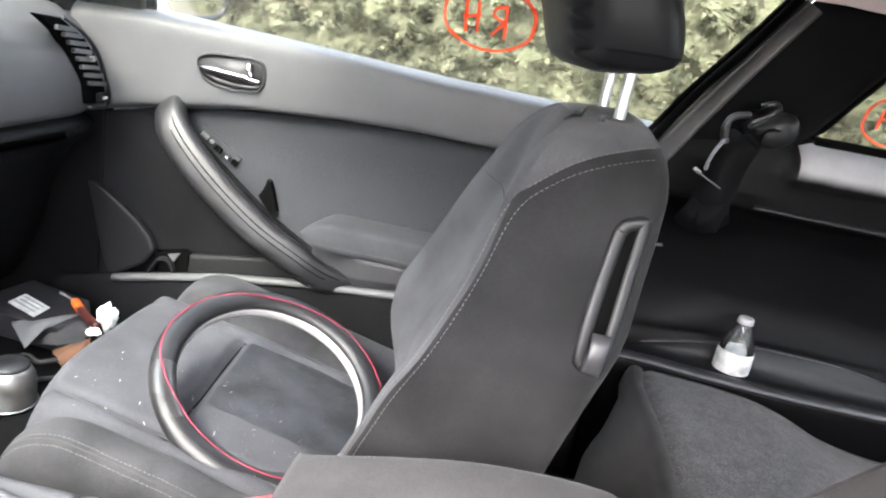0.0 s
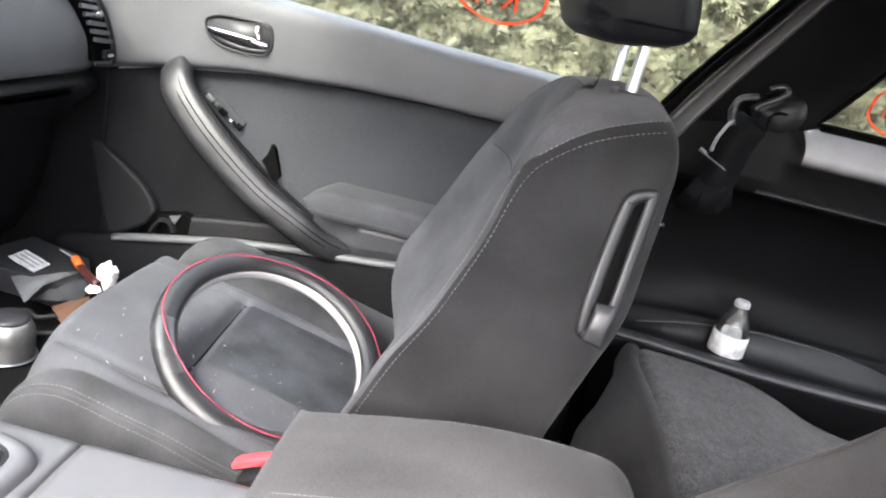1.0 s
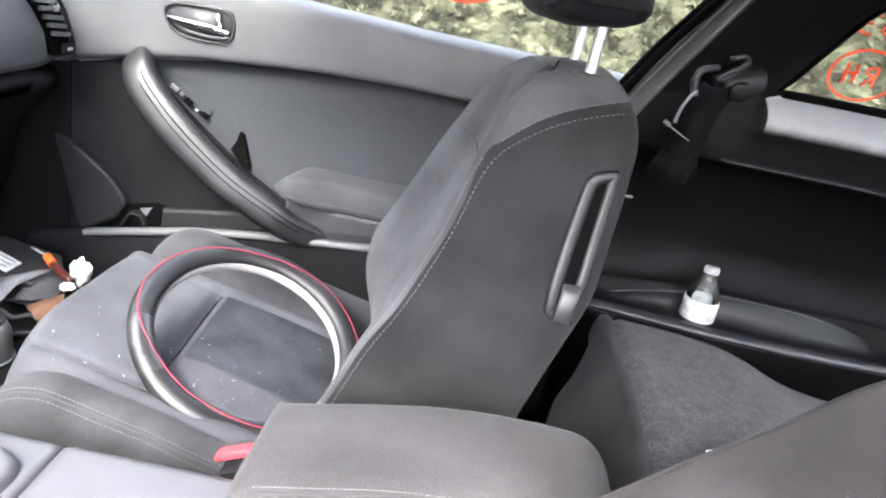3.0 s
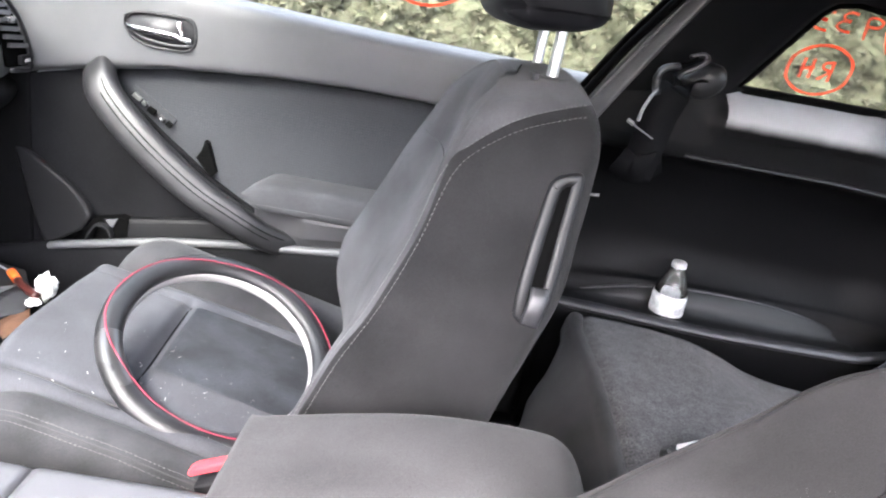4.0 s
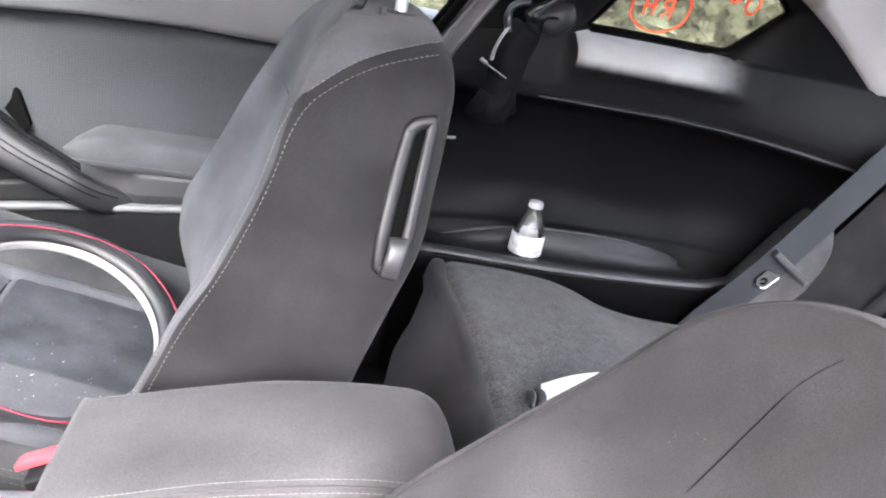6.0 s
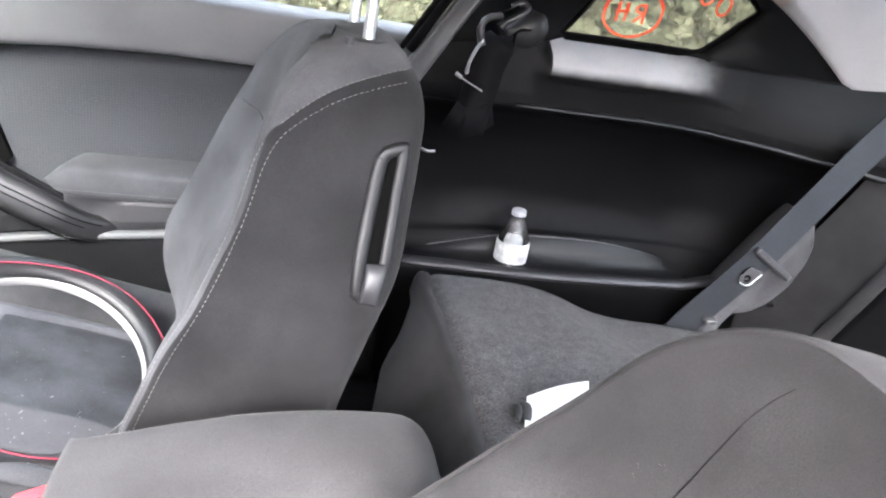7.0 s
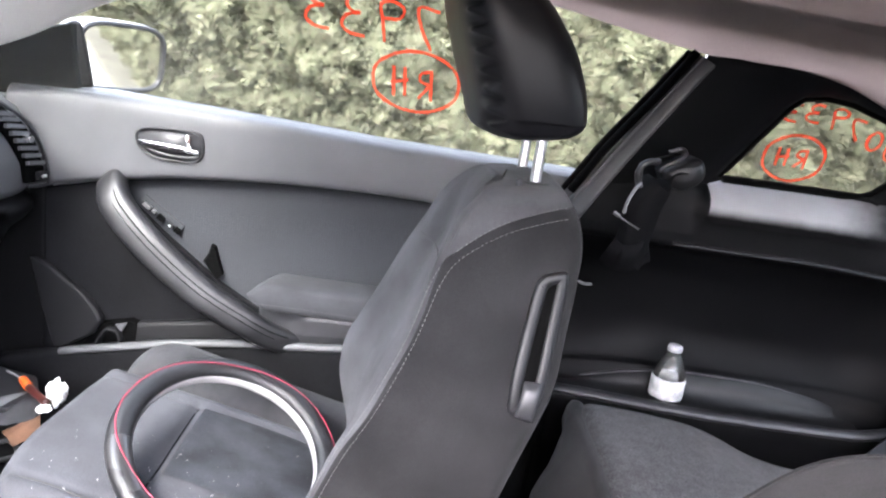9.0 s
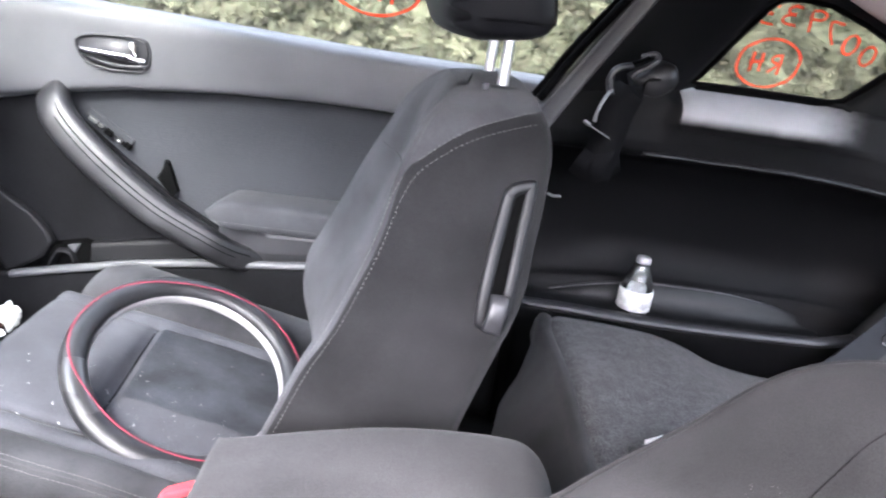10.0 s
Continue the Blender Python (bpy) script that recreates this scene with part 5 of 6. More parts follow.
    for k in range(90):
        x, y = (rng.gauss(-0.24, 0.08), rng.gauss(yc - 0.06, 0.08)) if k % 3 else (rng.gauss(-0.38, 0.08), rng.gauss(yc - 0.10, 0.07))
        if not (-0.5 < x < 0.0 and abs(y - yc) < 0.2):
            continue
        l = rng.choice((0.0008, 0.001, 0.0013, 0.0016, 0.0024, 0.006))
        bmesh.ops.create_icosphere(bm, subdivisions=1, radius=0.6, matrix=Matrix.Translation((x, y, top(x, y) + 0.0032)) @ Euler((rng.random(), rng.random(), rng.random() * 6)).to_matrix().to_4x4() @ Matrix.Diagonal((l, rng.uniform(0.0007, 0.0014), 0.0008, 1)))
    tagged(part("crumbs", bm, M_CRUMB, smooth=False), "pale crumbs and lint scattered on the seat cushion", "crumbs", kind="stuff")
    return s


passenger_seat()


def driver_seat():
    s = thing("driver_seat", "charcoal suede driver seat reclined and set back", "car seat")
    place = Matrix.Translation((0.194, 0, 0.565)) @ Euler((0, radians(16.1), 0)).to_matrix().to_4x4() @ Matrix.Diagonal((1, 1, 1.05, 1)) @ Matrix.Translation((-0.07, 0, -0.60))
    seatback(s, 0.194, place, slot=False, skew=0.0, deep=0.06)
    part("seam", tube([(0.335, 0.2965, 0.975), (0.348, 0.297, 1.001), (0.362, 0.298, 1.027), (0.375, 0.300, 1.049), (0.387, 0.3025, 1.066), (0.398, 0.302, 1.080), (0.409, 0.301, 1.090)], 0.00065, 0.00065, n=40, sides=6, taper=lambda f: 1.15 - 0.75 * f), M_VOID, s, "dark panel seam")
    rng = random.Random(3)
    for at, size in (((0.341, 0.322, 1.013), 0.0042), ((0.350, 0.314, 1.019), 0.0032)):
        bm = bmesh.new()
        for _ in range(14):
            q = Vector(at) + Vector((rng.gauss(0, 0.5), rng.gauss(0, 0.5), rng.gauss(0, 0.6))) * size
            bmesh.ops.create_icosphere(bm, subdivisions=1, radius=rng.uniform(0.00012, 0.0003), matrix=Matrix.Translation(q))
        part("lint", bm, M_THREAD, s, "pale lint on the shoulder", smooth=False)
    bm = box(-0.33, 0.16, -0.05, 0.45, 0.42, 0.58)
    part("cushion", bm, M_SUEDE, s, bevel=0.05, segments=5)
    part("base", box(-0.28, 0.14, 0.02, 0.38, 0.265, 0.43), M_TRIMDK, s, bevel=0.02)


driver_seat()


# ---- steering wheel cover lying on the cushion ----
def wheel():
    w = thing("steering_wheel_cover", "black leather steering wheel cover with red stitching on the seat", "steering wheel cover")
    n = Vector((0.3969, -0.3407, 1)).normalized()
    a = n.cross(Vector((0, 1, 0))).normalized()
    b = n.cross(a)
    c = Vector((-0.2259, 0.9740, 0.6480))
    spoke = lambda d: a * math.cos(radians(d)) + b * math.sin(radians(d))
    ring = lambda r, h, d0=0.0, d1=360.0, m=160: [c + spoke(d0 + (d1 - d0) * i / m) * r + n * h for i in range(m if d1 - d0 == 360 else m + 1)]
    part("rim", tube([p + n * 0.0006 * math.sin(9 * i / 25.5) for i, p in enumerate(ring(0.1722, 0))], 0.0196, 0.0165, closed=True, sides=24, up=n), M_LEATHER, w, "black perforated leather rim")
    # the seam twists round the rim, its turns fitted to the camera's view
    def twist(d):
        a = radians(d)
        f = 1.405 + 0.065 * math.cos(a) + 0.351 * math.sin(a) - 0.512 * math.cos(2 * a) - 0.014 * math.sin(2 * a) - 0.322 * math.cos(3 * a) - 0.077 * math.sin(3 * a)
        return c + spoke(d) * (0.1722 + 0.0200 * math.cos(f)) + n * 0.0169 * math.sin(f)
    part("red_seam", tube([twist(d) for d in range(0, 360, 2)], 0.0013, 0.0009, closed=True, sides=8, up=n), M_REDTHREAD, w, "red stitched seam")
    part("inner_band", tube(ring(0.1548, -0.0085), 0.0042, 0.0115, closed=True, sides=10, up=n), M_GLOSS, w, "smooth grey inner band")
    # Smooth leather patch; part of its sky glare is put into the lighter colour.
    grip = material("smooth leather lightened for glare", (0.022, 0.0215, 0.022), 0.33, grain=0.08, scale=300, bump=0.05, stain=0.25, stain_scale=25, spec=0.7)
    for d0, d1 in ((28, 62),):
        pts = []
        for i in range(41):
            pts.append(c + spoke(d0 + (d1 - d0) * i / 40) * 0.1718 + n * 0.0003)
        part("grip_panel", tube(pts, 0.0200, 0.0169, n=60, sides=24, up=n, taper=lambda f: 1.0 - 0.05 * abs(2 * f - 1) ** 4), grip, w, "smooth grip panel, lightened for its glare")


wheel()


# ---- centre console ----
def console():
    k = thing("centre_console", "charcoal centre console with a padded lid", "console")
    part("body", box(-1.0, 0.30, 0.372, 0.622, 0.28, 0.642), M_TRIMDK, k, "black console sides", bevel=0.006)
    for x0, x1, up in ((-1.0, -0.3310, 0.0), (-0.3265, 0.30, 0.0012)):
        rows = []
        for i in range(60):
            f = i / 59
            lip = min(1.0, min(f, 1 - f) * (x1 - x0) / 0.004)
            row = []
            for y, dz in ((0.366, -0.05), (0.370, -0.012), (0.378, -0.004), (0.392, 0.0), (0.45, 0.003), (0.50, 0.004), (0.56, 0.003), (0.606, 0.0005), (0.617, -0.0008), (0.6225, -0.004), (0.6245, -0.010), (0.6255, -0.05)):
                x = x0 + (x1 - x0) * f + 0.0065 * (0.62 - y) / 0.108
                row.append((x, y, 0.663 + 0.010 * math.sin((x + 0.2) * 3) + dz + up - 0.0025 * (1 - lip)))
            rows.append(row)
        rows = [[(q[0], q[1], q[2] - 0.02) for q in rows[0]]] + rows + [[(q[0], q[1], q[2] - 0.02) for q in rows[-1]]]
        part("top_panel", grid_mesh(rows), M_CONSOLE, k, "satin grey console top panel")
    def rounded(cx, cy, hx, hy, z, n=40, p=5.0):
        return [(cx + hx * math.copysign(abs(math.cos(2 * math.pi * k / n)) ** (2 / p), math.cos(2 * math.pi * k / n)), cy + hy * math.copysign(abs(math.sin(2 * math.pi * k / n)) ** (2 / p), math.sin(2 * math.pi * k / n)), z) for k in range(n)]
    rings = [rounded(-0.55, 0.508, hx, hy, z) for hx, hy, z in ((0.212, 0.084, 0.662), (0.208, 0.080, 0.671), (0.200, 0.073, 0.676), (0.190, 0.064, 0.676), (0.182, 0.057, 0.671))]
    cup = part("shifter_surround", grid_mesh(rings, closed_u=True), M_CONSOLE, k, "satin grey shifter surround")
    part("groove", tube(rounded(-0.55, 0.508, 0.186, 0.061, 0.6725), 0.004, 0.003, closed=True, sides=8), M_TRIMDK, cup, "black groove round the plate")
    part("plate", prism(rounded(-0.55, 0.508, 0.180, 0.055, 0.672), (0, 0, 0.005)), M_CHROME, cup, "bright metal shifter plate", smooth=False, bevel=0.001)
    # padded lid: a soft slab with crisp sewn edges that arches up towards the rear
    over = smooth_table([(-0.088, 0.757), (-0.047, 0.769), (0.018, 0.785), (0.094, 0.801), (0.184, 0.809), (0.236, 0.808), (0.262, 0.803), (0.282, 0.788), (0.296, 0.765), (0.308, 0.728)], 90)
    rows = []
    for i, (x, z) in enumerate(over):
        e = min(1.0, i / 7)
        e = math.sqrt(1 - (1 - e) ** 2)
        half, deep = 0.089 - 0.008 * (1 - e), min(0.085, z - 0.695) * (0.55 + 0.45 * e)
        row = []
        for j in range(64):
            a = 2 * math.pi * j / 64
            c, q = math.cos(a), math.sin(a)
            dy = half * math.copysign(abs(c) ** 0.36, c)
            dz = deep / 2 * math.copysign(abs(q) ** 0.36, q)
            puff = 0.004 * (1 - (dy / half) ** 2) * (q > 0) + 0.0012 * noise.noise((x * 18, dy * 18, 3))
            row.append((x - 0.004 * (1 - e), 0.580 + dy + 0.012 * (1 - e) * (dy > 0), z - 0.004 * (1 - e) - deep / 2 + dz + puff))
        rows.append(row)
    lid = part("lid", grid_mesh(rows, closed_u=True, cap=True), M_LID, k, "padded grey suede armrest lid")
    corner = lambda row, j: (rows[row][j][0], rows[row][j][1], rows[row][j][2])
    for j, out_y in ((9, 0.0006), (23, -0.0006), (27, -0.0008)):
        part("stitching", dashes([(corner(r, j)[0], corner(r, j)[1] + out_y, corner(r, j)[2] + 0.0005) for r in range(5, 72)], 0.0044, 0.0009, 0.0004), M_THREAD, lid)
    part("seam", tube([corner(r, 25) for r in range(4, 74, 3)], 0.0013, 0.0013, n=60, sides=6), M_RUBBER, lid, "dark sewn seam")
    part("lid_base", box(-0.07, 0.29, 0.500, 0.660, 0.62, 0.705), M_TRIM, k, bevel=0.012)
    st = thing("seat_belt_buckle", "red-buttoned seat belt buckle between seat and console", "buckle")
    part("stalk", tube([(-0.08, 0.69, 0.44), (-0.095, 0.692, 0.52), (-0.118, 0.70, 0.60)], 0.016, 0.010, n=12, power=3), M_TRIMDK, st, "black buckle stalk")
    part("button", prism([(-0.172, 0.712, 0.620), (-0.175, 0.712, 0.627), (-0.166, 0.712, 0.636), (-0.121, 0.706, 0.660), (-0.114, 0.706, 0.655), (-0.120, 0.706, 0.648)], (0, -0.018, 0)), M_RED, st, "red release button", bevel=0.003)
    part("housing", prism([(-0.165, 0.716, 0.612), (-0.116, 0.712, 0.640), (-0.09, 0.712, 0.60), (-0.13, 0.716, 0.57)], (0, -0.030, 0)), M_TRIMDK, st, "black buckle housing", bevel=0.004)


console()


# ---- rear seat ----
def rear_seat():
    r = thing("back_bench", "grey felt-covered rear seat with slanted back", "rear seat")
    rim = smooth_table([(0.36, 0.668), (0.43, 0.666), (0.504, 0.664), (0.554, 0.662), (0.625, 0.654), (0.70, 0.632), (0.75, 0.612), (0.80, 0.598), (0.88, 0.584), (0.976, 0.578), (1.05, 0.572), (1.25, 0.56)], 80)
    def top(x, y):
        f = (x - 0.40) / 0.7
        k = min(1.0, max(0.0, (y - 1.02) / 0.30))
        k = k * k * (3 - 2 * k)
        z = (0.690 - 0.095 * f) * (1 - k) + lerp_table(rim, x) * k
        return z + 0.004 * noise.noise((x * 6, y * 6, 2)) - 0.05 * max(0, (0.425 - x) / 0.03) ** 2 * 0.4
    rows = []
    for i in range(60):
        x = 0.395 + 0.79 * i / 59
        drop = 0.05 * max(0, (x - 1.13) / 0.055) ** 2
        row = [(x + 0.02 * noise.noise((0, 0, k)), 0.35 + 0.985 * k / 50, top(x, 0.35 + 0.985 * k / 50) - drop) for k in range(51)]
        row += [(x, 1.345, top(x, 1.34) - 0.02 - drop), (x, 1.35, 0.30)]
        rows.append(row)
    part("cushion", grid_mesh(rows), M_CARPET, r, "grey fuzzy felt cushion top")
    rows = []
    face = [(0.35, 0.285), (1.0, 0.282), (1.06, 0.288), (1.15, 0.304), (1.24, 0.332), (1.32, 0.364), (1.36, 0.378)]
    for k in range(61):
        y = 0.35 + 1.005 * k / 60
        z = top(0.40, y) + 0.015 * math.exp(-(((y - 1.322) / 0.022) ** 2)) - 0.02 * max(0, (y - 1.335) / 0.02) ** 2
        xf = lerp_table(face, y)
        rows.append([(0.4045, y, z + 0.001), (0.400, y, z + 0.0055), (0.392, y, z + 0.008), (0.383, y, z + 0.005), (0.376, y, z - 0.008), (0.373, y, z - 0.022), (0.55 * 0.385 + 0.45 * xf, y, z - 0.055), (xf, y, z - 0.12), (xf - 0.004, y, z - 0.21), (xf + 0.03, y, 0.28)])
    rows.append([(0.40, 1.362, p[2] - 0.01) for p in rows[-1]])
    bm = grid_mesh(rows)
    # Darker than the felt top, with the front's shade put into the colour.
    part("cushion_front", bm, M_DRIVER, r, "cushion front, darker for its shade")
    # seat back with its rounded side bolster
    rows = []
    wing, seam_line = [], []
    for i in range(30):
        f = i / 29
        z = 0.40 + 0.62 * f
        x = 1.143 + 0.372 * f
        rows.append([(x + 0.02, y, z) for y in np.linspace(0.15, 1.235, 40)] + [(x + 0.3, 1.24, z)])
        lump = 0.004 * noise.noise((f * 5, 2, 1))
        out_x = max(1.19, x - 0.07)
        wing.append([(x + 0.03, 1.238, z), (x + 0.022 + lump, 1.252, z), (x + 0.02 + lump, 1.275, z)] + [(x + 0.02 + (out_x - x - 0.02) * q + 0.012 * math.sin(math.pi * q) + lump, 1.275 + 0.145 * q, z) for q in (0.15, 0.3, 0.5, 0.7, 0.85, 1.0)])
        seam_line.append((x + 0.018 + lump, 1.248, z))
    rows.append([(p[0] + 0.06, p[1], p[2] + 0.02) for p in rows[-1]])
    # Near-black in place of suede, the shade on the seat back painted in.
    part("seat_back", grid_mesh(rows), M_DULL, r, "seat back, shade put into near-black")
    part("back_wing", grid_mesh(wing), M_SUEDE, r, "dark brown-grey side of the seat back")
    part("edge_roll", tube(seam_line, 0.019, 0.016, n=40), M_DRIVER, r, "slate roll along the seat back edge")
    # a padded wing beside the seat back, rounded towards the cabin
    edge = [(1.05, 0.46), (1.08, 0.56), (1.105, 0.594), (1.187, 0.614), (1.250, 0.665), (1.283, 0.735), (1.291, 0.790), (1.281, 0.832), (1.262, 0.858), (1.235, 0.845), (1.165, 0.74), (1.085, 0.60)]
    line = [v.xy for v in smooth_path([(x, z, 0) for x, z in edge + edge[:1]], 73)][:-1]
    mid = Vector((1.185, 0.715))
    rows = []
    for f, y in ((1.0, 1.46), (1.0, 1.40), (0.985, 1.378), (0.95, 1.366), (0.88, 1.360), (0.6, 1.356), (0.3, 1.354), (0.02, 1.353)):
        rows.append([(mid.x + (v.x - mid.x) * f, y + 0.002 * noise.noise((v.x * 30, v.y * 30, f)), mid.y + (v.y - mid.y) * f) for v in line])
    part("side_bolster", grid_mesh(rows, closed_u=True, cap=True), M_COVER, r, "rounded grey side bolster")


rear_seat()


def webbing(points, half, across, thick=0.0012, n=40):
    """A flat belt along a smooth line; across is the direction of its width."""
    rows = []
    ac = Vector(across).normalized()
    path = smooth_path(points, n)
    for i, p in enumerate(path):
        d = (path[min(i + 1, n - 1)] - path[max(i - 1, 0)]).normalized()
        nn = d.cross(ac).normalized()
        w = nn.cross(d).normalized() * half
        rows.append([p - w - nn * thick, p + w - nn * thick, p + w + nn * thick, p - w + nn * thick])
    return grid_mesh(rows, closed_u=True, cap=True)


def belts():
    b = thing("rear_seat_belt", "slate grey rear seat belt across the side bolster", "seat belt")
    part("webbing", webbing([(0.955, 1.372, 0.45), (1.035, 1.362, 0.585), (1.105, 1.348, 0.695), (1.165, 1.346, 0.785), (1.245, 1.352, 0.905), (1.325, 1.355, 1.03), (1.42, 1.352, 1.17)], 0.035, (0.82, -0.1, -0.57)), M_WEBGREY, b, "slate woven webbing", smooth=False)
    tongue = part("tongue", tube([(1.128, 1.338, 0.782), (1.150, 1.336, 0.768), (1.195, 1.335, 0.742), (1.225, 1.337, 0.722)], 0.0085, 0.0105, n=20, power=3.5, up=(0, 1, 0)), M_TRIM, b, "grey plastic belt tongue")
    blade = part("blade", prism([(1.124, 1.334, 0.740), (1.161, 1.334, 0.731), (1.149, 1.334, 0.717), (1.135, 1.334, 0.700), (1.124, 1.334, 0.699), (1.110, 1.334, 0.705), (1.107, 1.334, 0.716), (1.116, 1.334, 0.726)], (0, 0.003, 0)), M_TRIM, tongue, "dull metal tongue blade", bevel=0.0008)
    part("eye", tube([(1.117, 1.3325, 0.716), (1.124, 1.3325, 0.720), (1.131, 1.3325, 0.715), (1.128, 1.3325, 0.708), (1.119, 1.3325, 0.708)], 0.0028, 0.0012, n=24, sides=8, up=(0, 1, 0)), M_VOID, blade, "dark eye of the blade")
    part("edge", tube([(1.158, 1.3335, 0.7265), (1.148, 1.3335, 0.714), (1.135, 1.3335, 0.6985), (1.121, 1.3335, 0.6975), (1.110, 1.3335, 0.703)], 0.0014, 0.0014, n=24, sides=8), M_POST, blade, "bright edge of the blade")
    part("anchor", box(1.060, 1.088, 1.330, 1.352, 0.593, 0.603), M_TIN, b, bevel=0.003)
    f = thing("front_seat_belt", "black front seat belt hanging from the pillar guide", "seat belt")
    part("guide", tube([(0.436, 1.352, 1.130), (0.430, 1.350, 1.145), (0.428, 1.348, 1.160), (0.432, 1.347, 1.174), (0.443, 1.347, 1.182), (0.464, 1.350, 1.187)], 0.0075, 0.006, n=30, power=2.6), M_GRIP, f, "satin grey belt guide loop")
    cover = [v.xy for v in smooth_path([(x, z, 0) for x, z in ((0.474, 1.166), (0.500, 1.185), (0.528, 1.200), (0.552, 1.196), (0.561, 1.170), (0.549, 1.148), (0.522, 1.133), (0.490, 1.140), (0.474, 1.166))], 49)][:-1]
    mid = Vector((0.518, 1.166))
    rows = [[(mid.x + (v.x - mid.x) * k, y, mid.y + (v.y - mid.y) * k) for v in cover] for k, y in ((1.0, 1.42), (1.0, 1.372), (0.95, 1.360), (0.8, 1.354), (0.4, 1.350), (0.03, 1.349))]
    cov = part("guide_cover", grid_mesh(rows, closed_u=True, cap=True), M_BAR, f, "black anchor cover")
    part("guide_arm", tube([(0.466, 1.348, 1.166), (0.474, 1.345, 1.178), (0.489, 1.344, 1.187), (0.508, 1.346, 1.204), (0.502, 1.352, 1.214), (0.480, 1.356, 1.205)], 0.006, 0.005, n=30, power=2.4), M_GRIP, cov, "worn grey guide arm")
    part("slot", tube([(0.462, 1.349, 1.192), (0.478, 1.349, 1.198), (0.492, 1.351, 1.207)], 0.006, 0.003, n=12), M_VOID, cov)
    part("webbing", webbing([(0.515, 1.372, 1.155), (0.475, 1.358, 1.145), (0.455, 1.350, 1.105), (0.448, 1.350, 1.06), (0.443, 1.352, 1.02), (0.436, 1.356, 0.965)], 0.033, (0.9, -0.15, 0.40)), M_WEB, f, "black woven webbing")
    # Pale tube along the fold, a highlight put in as colour.
    part("webbing_edge", tube([(0.436, 1.345, 1.140), (0.427, 1.343, 1.127), (0.419, 1.342, 1.108), (0.415, 1.342, 1.092), (0.414, 1.343, 1.076)], 0.0042, 0.0030, n=26), M_GLINT, f, "grey tube for the glint on the folded belt")
    part("stop_button", tube([(0.394, 1.341, 1.075), (0.399, 1.339, 1.0725), (0.405, 1.340, 1.069)], 0.0048, 0.0040, n=10, sides=10), M_TIN, f, "small pale belt stop")
    part("fold_line", tube([(0.405, 1.342, 1.068), (0.425, 1.340, 1.059), (0.449, 1.341, 1.048)], 0.0014, 0.0014, n=12, sides=6), M_GLINT, f, "thin creased edge")
    part("folded_webbing", webbing([(0.398, 1.362, 0.995), (0.425, 1.350, 0.982), (0.455, 1.350, 0.990), (0.482, 1.362, 1.005)], 0.028, (0.15, -0.1, 1)), M_WEB, f, "folded end of black webbing")
    part("pillar_hook", tube([(0.366, 1.425, 0.902), (0.376, 1.41, 0.902), (0.391, 1.41, 0.904)], 0.004, 0.003, n=8), M_TIN, f)


belts()


# ---- loose things ----
def bottle():
    b = thing("bottle", "small clear plastic bottle with a white label on the arm shelf", "bottle")
    c = Vector((0.624, 1.500, 0.622))
    turn = lambda prof, n=40: grid_mesh([[c + Vector((r * math.cos(2 * math.pi * j / n), r * math.sin(2 * math.pi * j / n), z)) for j in range(n)] for r, z in prof], closed_u=True)
    plastic = glass_material("clear bottle plastic", (0.92, 0.94, 0.95), dust=0.03, ior=1.5)
    part("body", turn([(0.003, 0.004), (0.026, 0.002), (0.033, 0.003), (0.037, 0.010), (0.038, 0.02), (0.038, 0.060), (0.0365, 0.070), (0.033, 0.082), (0.0325, 0.085), (0.0285, 0.096), (0.0275, 0.099), (0.022, 0.112), (0.0165, 0.124), (0.0155, 0.132)]), plastic, b, "clear plastic body")
    part("label", turn([(0.0382, 0.021), (0.0388, 0.022), (0.0388, 0.058), (0.0376, 0.069), (0.0372, 0.069)]), M_LABEL, b, "white paper label")
    part("cap", turn([(0.0150, 0.130), (0.0165, 0.131), (0.0165, 0.141), (0.0145, 0.144), (0.001, 0.144)], 30), M_WHITECAP, b, "pale ribbed cap")
    for k in range(5):
        a = radians(-78 + 5.5 * k)
        q = c + Vector((0.0391 * math.cos(a), 0.0391 * math.sin(a), 0.028))
        part("print_bar", tube([q, q + Vector((0, 0, 0.018))], 0.0009, 0.0006, n=3, sides=6, up=(1, 0, 0)), M_INK, b)


bottle()


def papers():
    z = 0.689
    rows = [[(0.482 + 0.112 * u - 0.03 * v, 0.862 - 0.10 * v + 0.042 * u, z + 0.007 + 0.005 * u - 0.016 * v + 0.005 * math.sin(math.pi * u) * (1 - v)) for v in np.linspace(0, 1, 10)] for u in np.linspace(0, 1, 14)]
    bm = grid_mesh(rows)
    bmesh.ops.solidify(bm, geom=bm.faces[:], thickness=0.0006)
    tagged(part("paper", bm, M_PAPER), "curled sheet of white paper on the rear seat", "paper")
    clip = thing("hair_clip", "small black clip beside the paper on the rear seat", "clip")
    part("jaw", tube([(0.470, 0.845, 0.690), (0.474, 0.83, 0.694), (0.470, 0.815, 0.686)], 0.007, 0.010, n=12), M_RUBBER, clip)
    part("jaw", tube([(0.458, 0.842, 0.688), (0.460, 0.825, 0.697), (0.456, 0.812, 0.688)], 0.004, 0.008, n=12), M_RUBBER, clip)


papers()


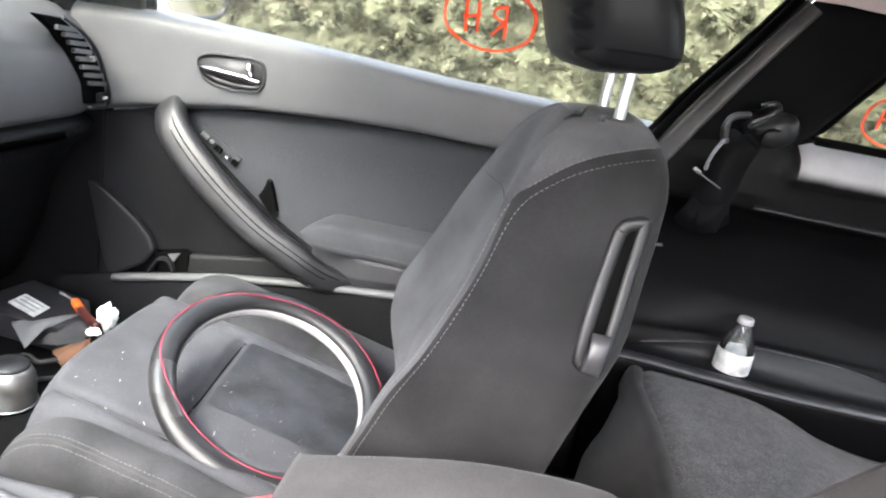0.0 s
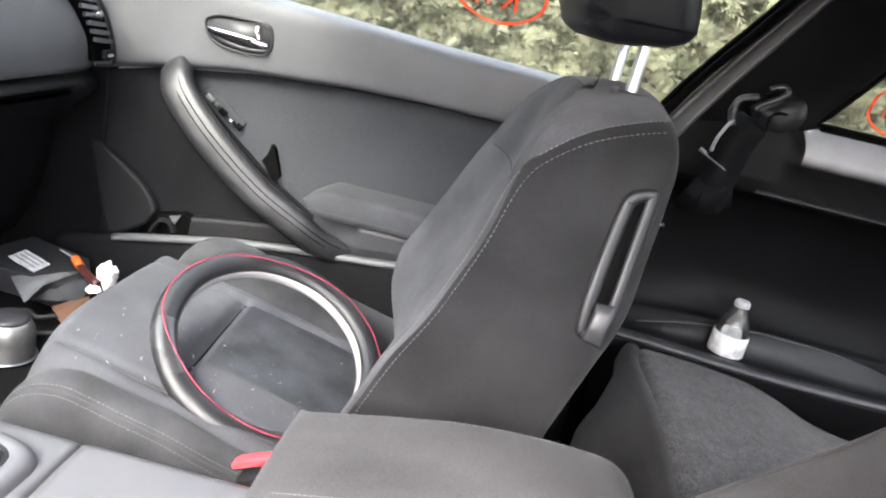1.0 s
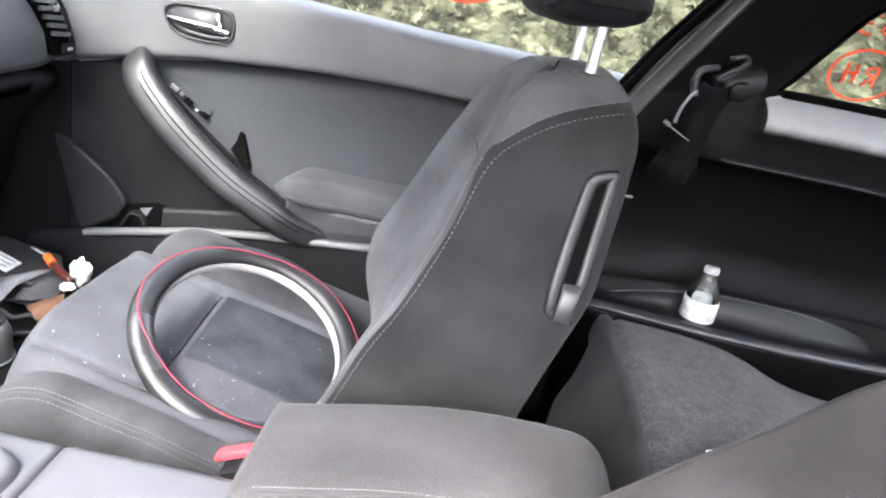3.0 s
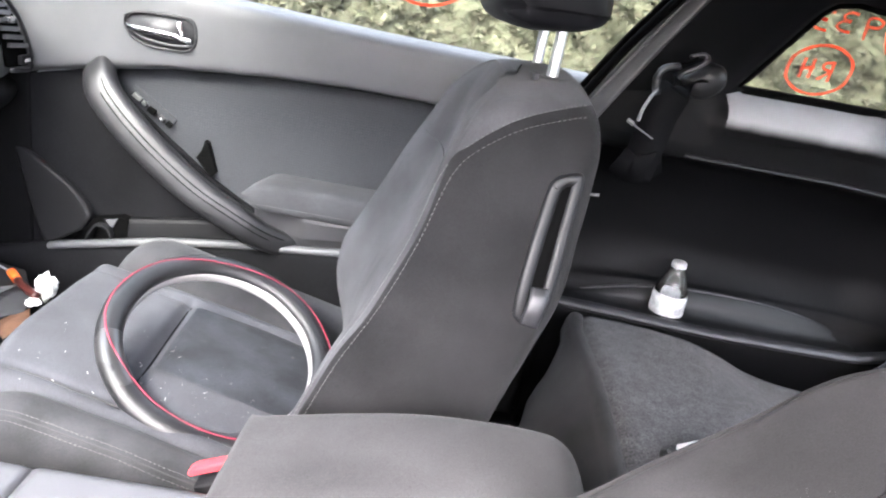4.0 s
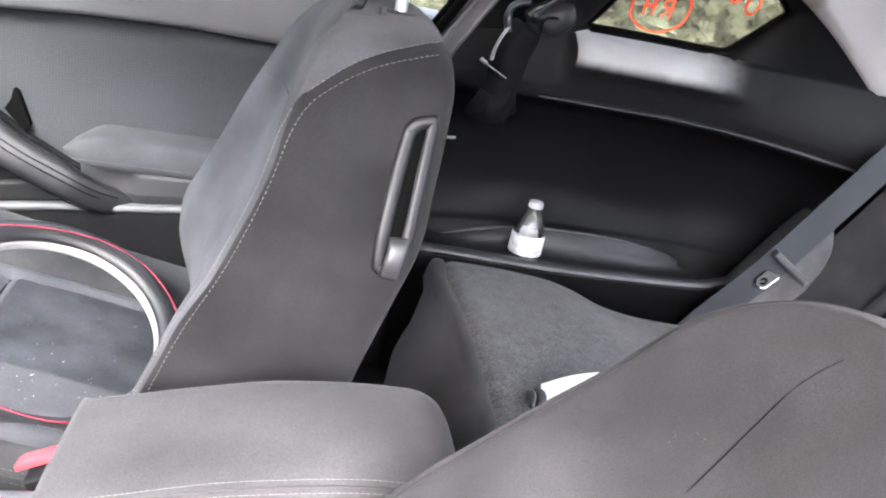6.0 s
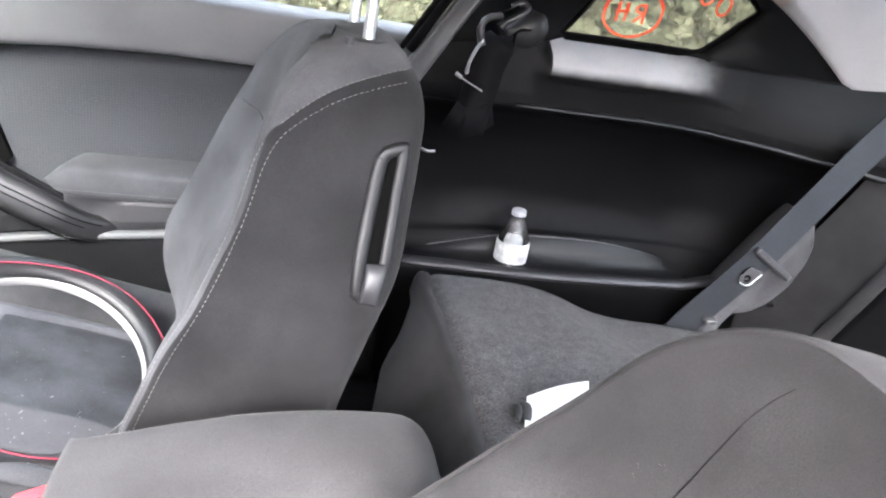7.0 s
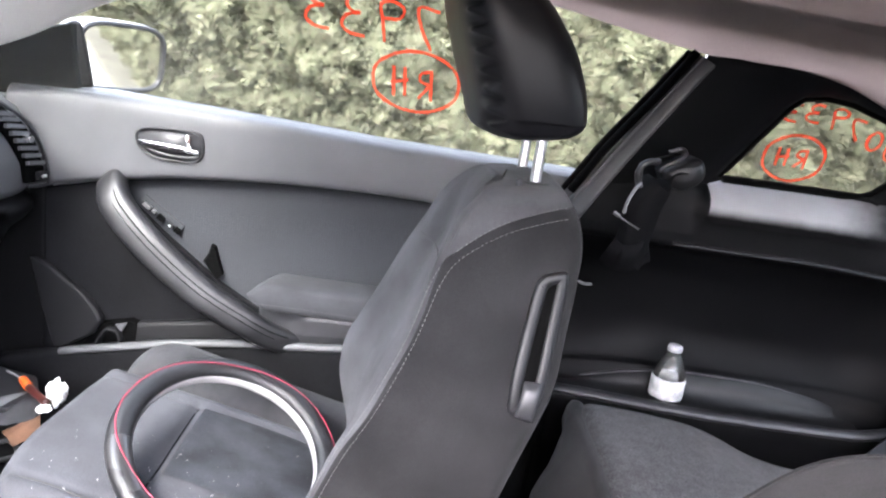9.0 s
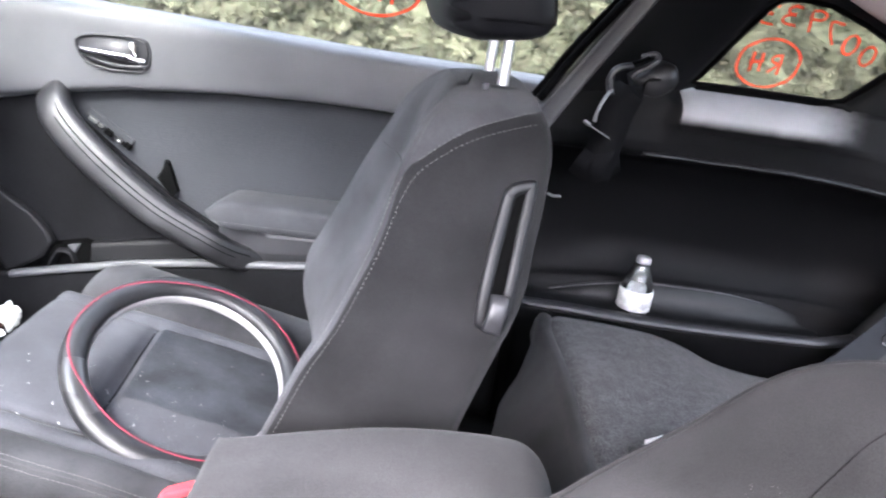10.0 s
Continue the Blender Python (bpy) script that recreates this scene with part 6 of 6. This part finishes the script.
def sheet(name, corners, mat, label, cat, sag=0.0, thick=0.0015):
    a, b, c, d = (Vector(p) for p in corners)
    rows = [[a.lerp(b, u).lerp(d.lerp(c, u), v) + Vector((0, 0, sag * math.sin(math.pi * u) * math.sin(math.pi * v) + 0.004 * noise.noise((u * 3, v * 3, len(name))))) for v in np.linspace(0, 1, 9)] for u in np.linspace(0, 1, 9)]
    bm = grid_mesh(rows)
    bmesh.ops.solidify(bm, geom=bm.faces[:], thickness=thick)
    return tagged(part(name, bm, mat), label, cat)


def footwell():
    t = thing("tool_case", "black case carrying loose papers in the front footwell", "case")
    part("case_body", box(-0.98, -0.57, 0.86, 1.40, 0.275, 0.40), M_DULL, t, bevel=0.015, segments=3)
    part("case_lid", box(-0.982, -0.568, 0.858, 1.402, 0.403, 0.44), M_DULL, t, bevel=0.012, segments=3)
    c = thing("carton", "black carton with a pale printed label", "carton")
    part("carton_body", prism([(-0.985, 1.235, 0.455), (-0.775, 1.235, 0.448), (-0.745, 1.305, 0.448), (-0.800, 1.385, 0.450), (-0.955, 1.410, 0.455)], (0, 0, 0.055)), M_BLACKBOX, c, bevel=0.004)
    lab = part("label", prism([(-0.914, 1.274, 0.5125), (-0.835, 1.246, 0.5085), (-0.836, 1.300, 0.5085), (-0.911, 1.326, 0.5125)], (0, 0, 0.002)), M_LABEL, c, "pale printed label", smooth=False)
    for k in range(3):
        a, b = Vector((-0.906, 1.283 + 0.014 * k, 0.5146)), Vector((-0.846, 1.262 + 0.014 * k, 0.5112))
        part("print_bar", prism([a, b, b + Vector((0, 0.005, 0)), a + Vector((0, 0.005, 0))], (0, 0, 0.0006)), M_INK, lab, smooth=False)
    pen = thing("orange_pen", "orange and brown pen lying across the carton", "pen")
    part("barrel", tube([(-0.800, 1.333, 0.520), (-0.785, 1.318, 0.521), (-0.768, 1.302, 0.521)], 0.0095, 0.0095, n=12), M_ORANGE, pen, "orange barrel")
    part("cap", tube([(-0.769, 1.303, 0.521), (-0.735, 1.278, 0.519), (-0.700, 1.256, 0.516)], 0.0085, 0.0085, n=12), material("dark red brown plastic", (0.05, 0.012, 0.010), 0.4, stain=0.2), pen, "dark red-brown cap")
    part("tip", tube([(-0.855, 1.362, 0.518), (-0.825, 1.348, 0.519), (-0.799, 1.332, 0.520)], 0.0026, 0.0026, n=10), M_GREYCARD, pen, "pale thin tip")
    sheet("leaflet", [(-0.868, 1.222, 0.500), (-0.785, 1.150, 0.492), (-0.790, 1.215, 0.504), (-0.768, 1.308, 0.510)], M_GREYCARD, "torn pale grey leaflet in the footwell", "leaflet", 0.012)
    sheet("folder", [(-0.800, 1.192, 0.478), (-0.722, 1.240, 0.478), (-0.736, 1.312, 0.498), (-0.780, 1.300, 0.500)], M_CARDDK, "dark grey folded card beside the leaflet", "folder", 0.014)
    sheet("cardboard", [(-0.765, 1.205, 0.468), (-0.712, 1.160, 0.466), (-0.690, 1.215, 0.474), (-0.722, 1.268, 0.480)], M_BROWN, "torn brown cardboard in the footwell", "cardboard", 0.012)
    strap = thing("cable_coil", "thin black cable loose in the footwell", "cable")
    part("cable", tube([(-0.84, 1.15, 0.452), (-0.80, 1.175, 0.462), (-0.765, 1.165, 0.460), (-0.735, 1.185, 0.462), (-0.70, 1.15, 0.455), (-0.74, 1.12, 0.450)], 0.005, 0.005, n=40, sides=8), M_RUBBER, strap)
    for name, size, at, label in (("tissue", (0.018, 0.018, 0.026), (-0.704, 1.300, 0.520), "crumpled white tissue beside the pen"), ("tissue_scrap", (0.013, 0.010, 0.007), (-0.702, 1.246, 0.508), "small torn scrap of white tissue")):
        bm = bmesh.new()
        bmesh.ops.create_icosphere(bm, subdivisions=4, radius=1)
        for v in bm.verts:
            k = 1 + 0.6 * noise.noise(v.co * 1.3 + Vector((3, 1, len(name)))) + 0.35 * noise.noise(v.co * 3.3)
            v.co = Vector((v.co.x * size[0], v.co.y * size[1], v.co.z * size[2])) * k + Vector(at)
        tagged(part(name, bm, M_PAPER, smooth=False), label, "tissue")
    can = thing("metal_can", "dull silver can standing in the footwell", "can")
    n = 40
    prof = [(0.002, 0.442), (0.043, 0.442), (0.0465, 0.444), (0.047, 0.449), (0.0455, 0.452), (0.0455, 0.486), (0.043, 0.500), (0.038, 0.511), (0.034, 0.516)]
    spun = lambda pr: grid_mesh([[(-0.738 + r * math.cos(2 * math.pi * j / n), 1.045 + r * math.sin(2 * math.pi * j / n), z) for j in range(n)] for r, z in pr], closed_u=True, cap=True)
    part("can_body", spun(prof), M_TIN, can)
    part("can_lid", spun([(0.0342, 0.5150), (0.0345, 0.5200), (0.030, 0.5240), (0.002, 0.5245)]), M_BLACKBOX, can, "black cap")
    part("foot_ring", tube([(-0.738 + 0.0475 * math.cos(2 * math.pi * j / 48), 1.045 + 0.0475 * math.sin(2 * math.pi * j / 48), 0.4455) for j in range(48)], 0.002, 0.002, closed=True, sides=8), M_POST, can, "bright rolled rim")

footwell()
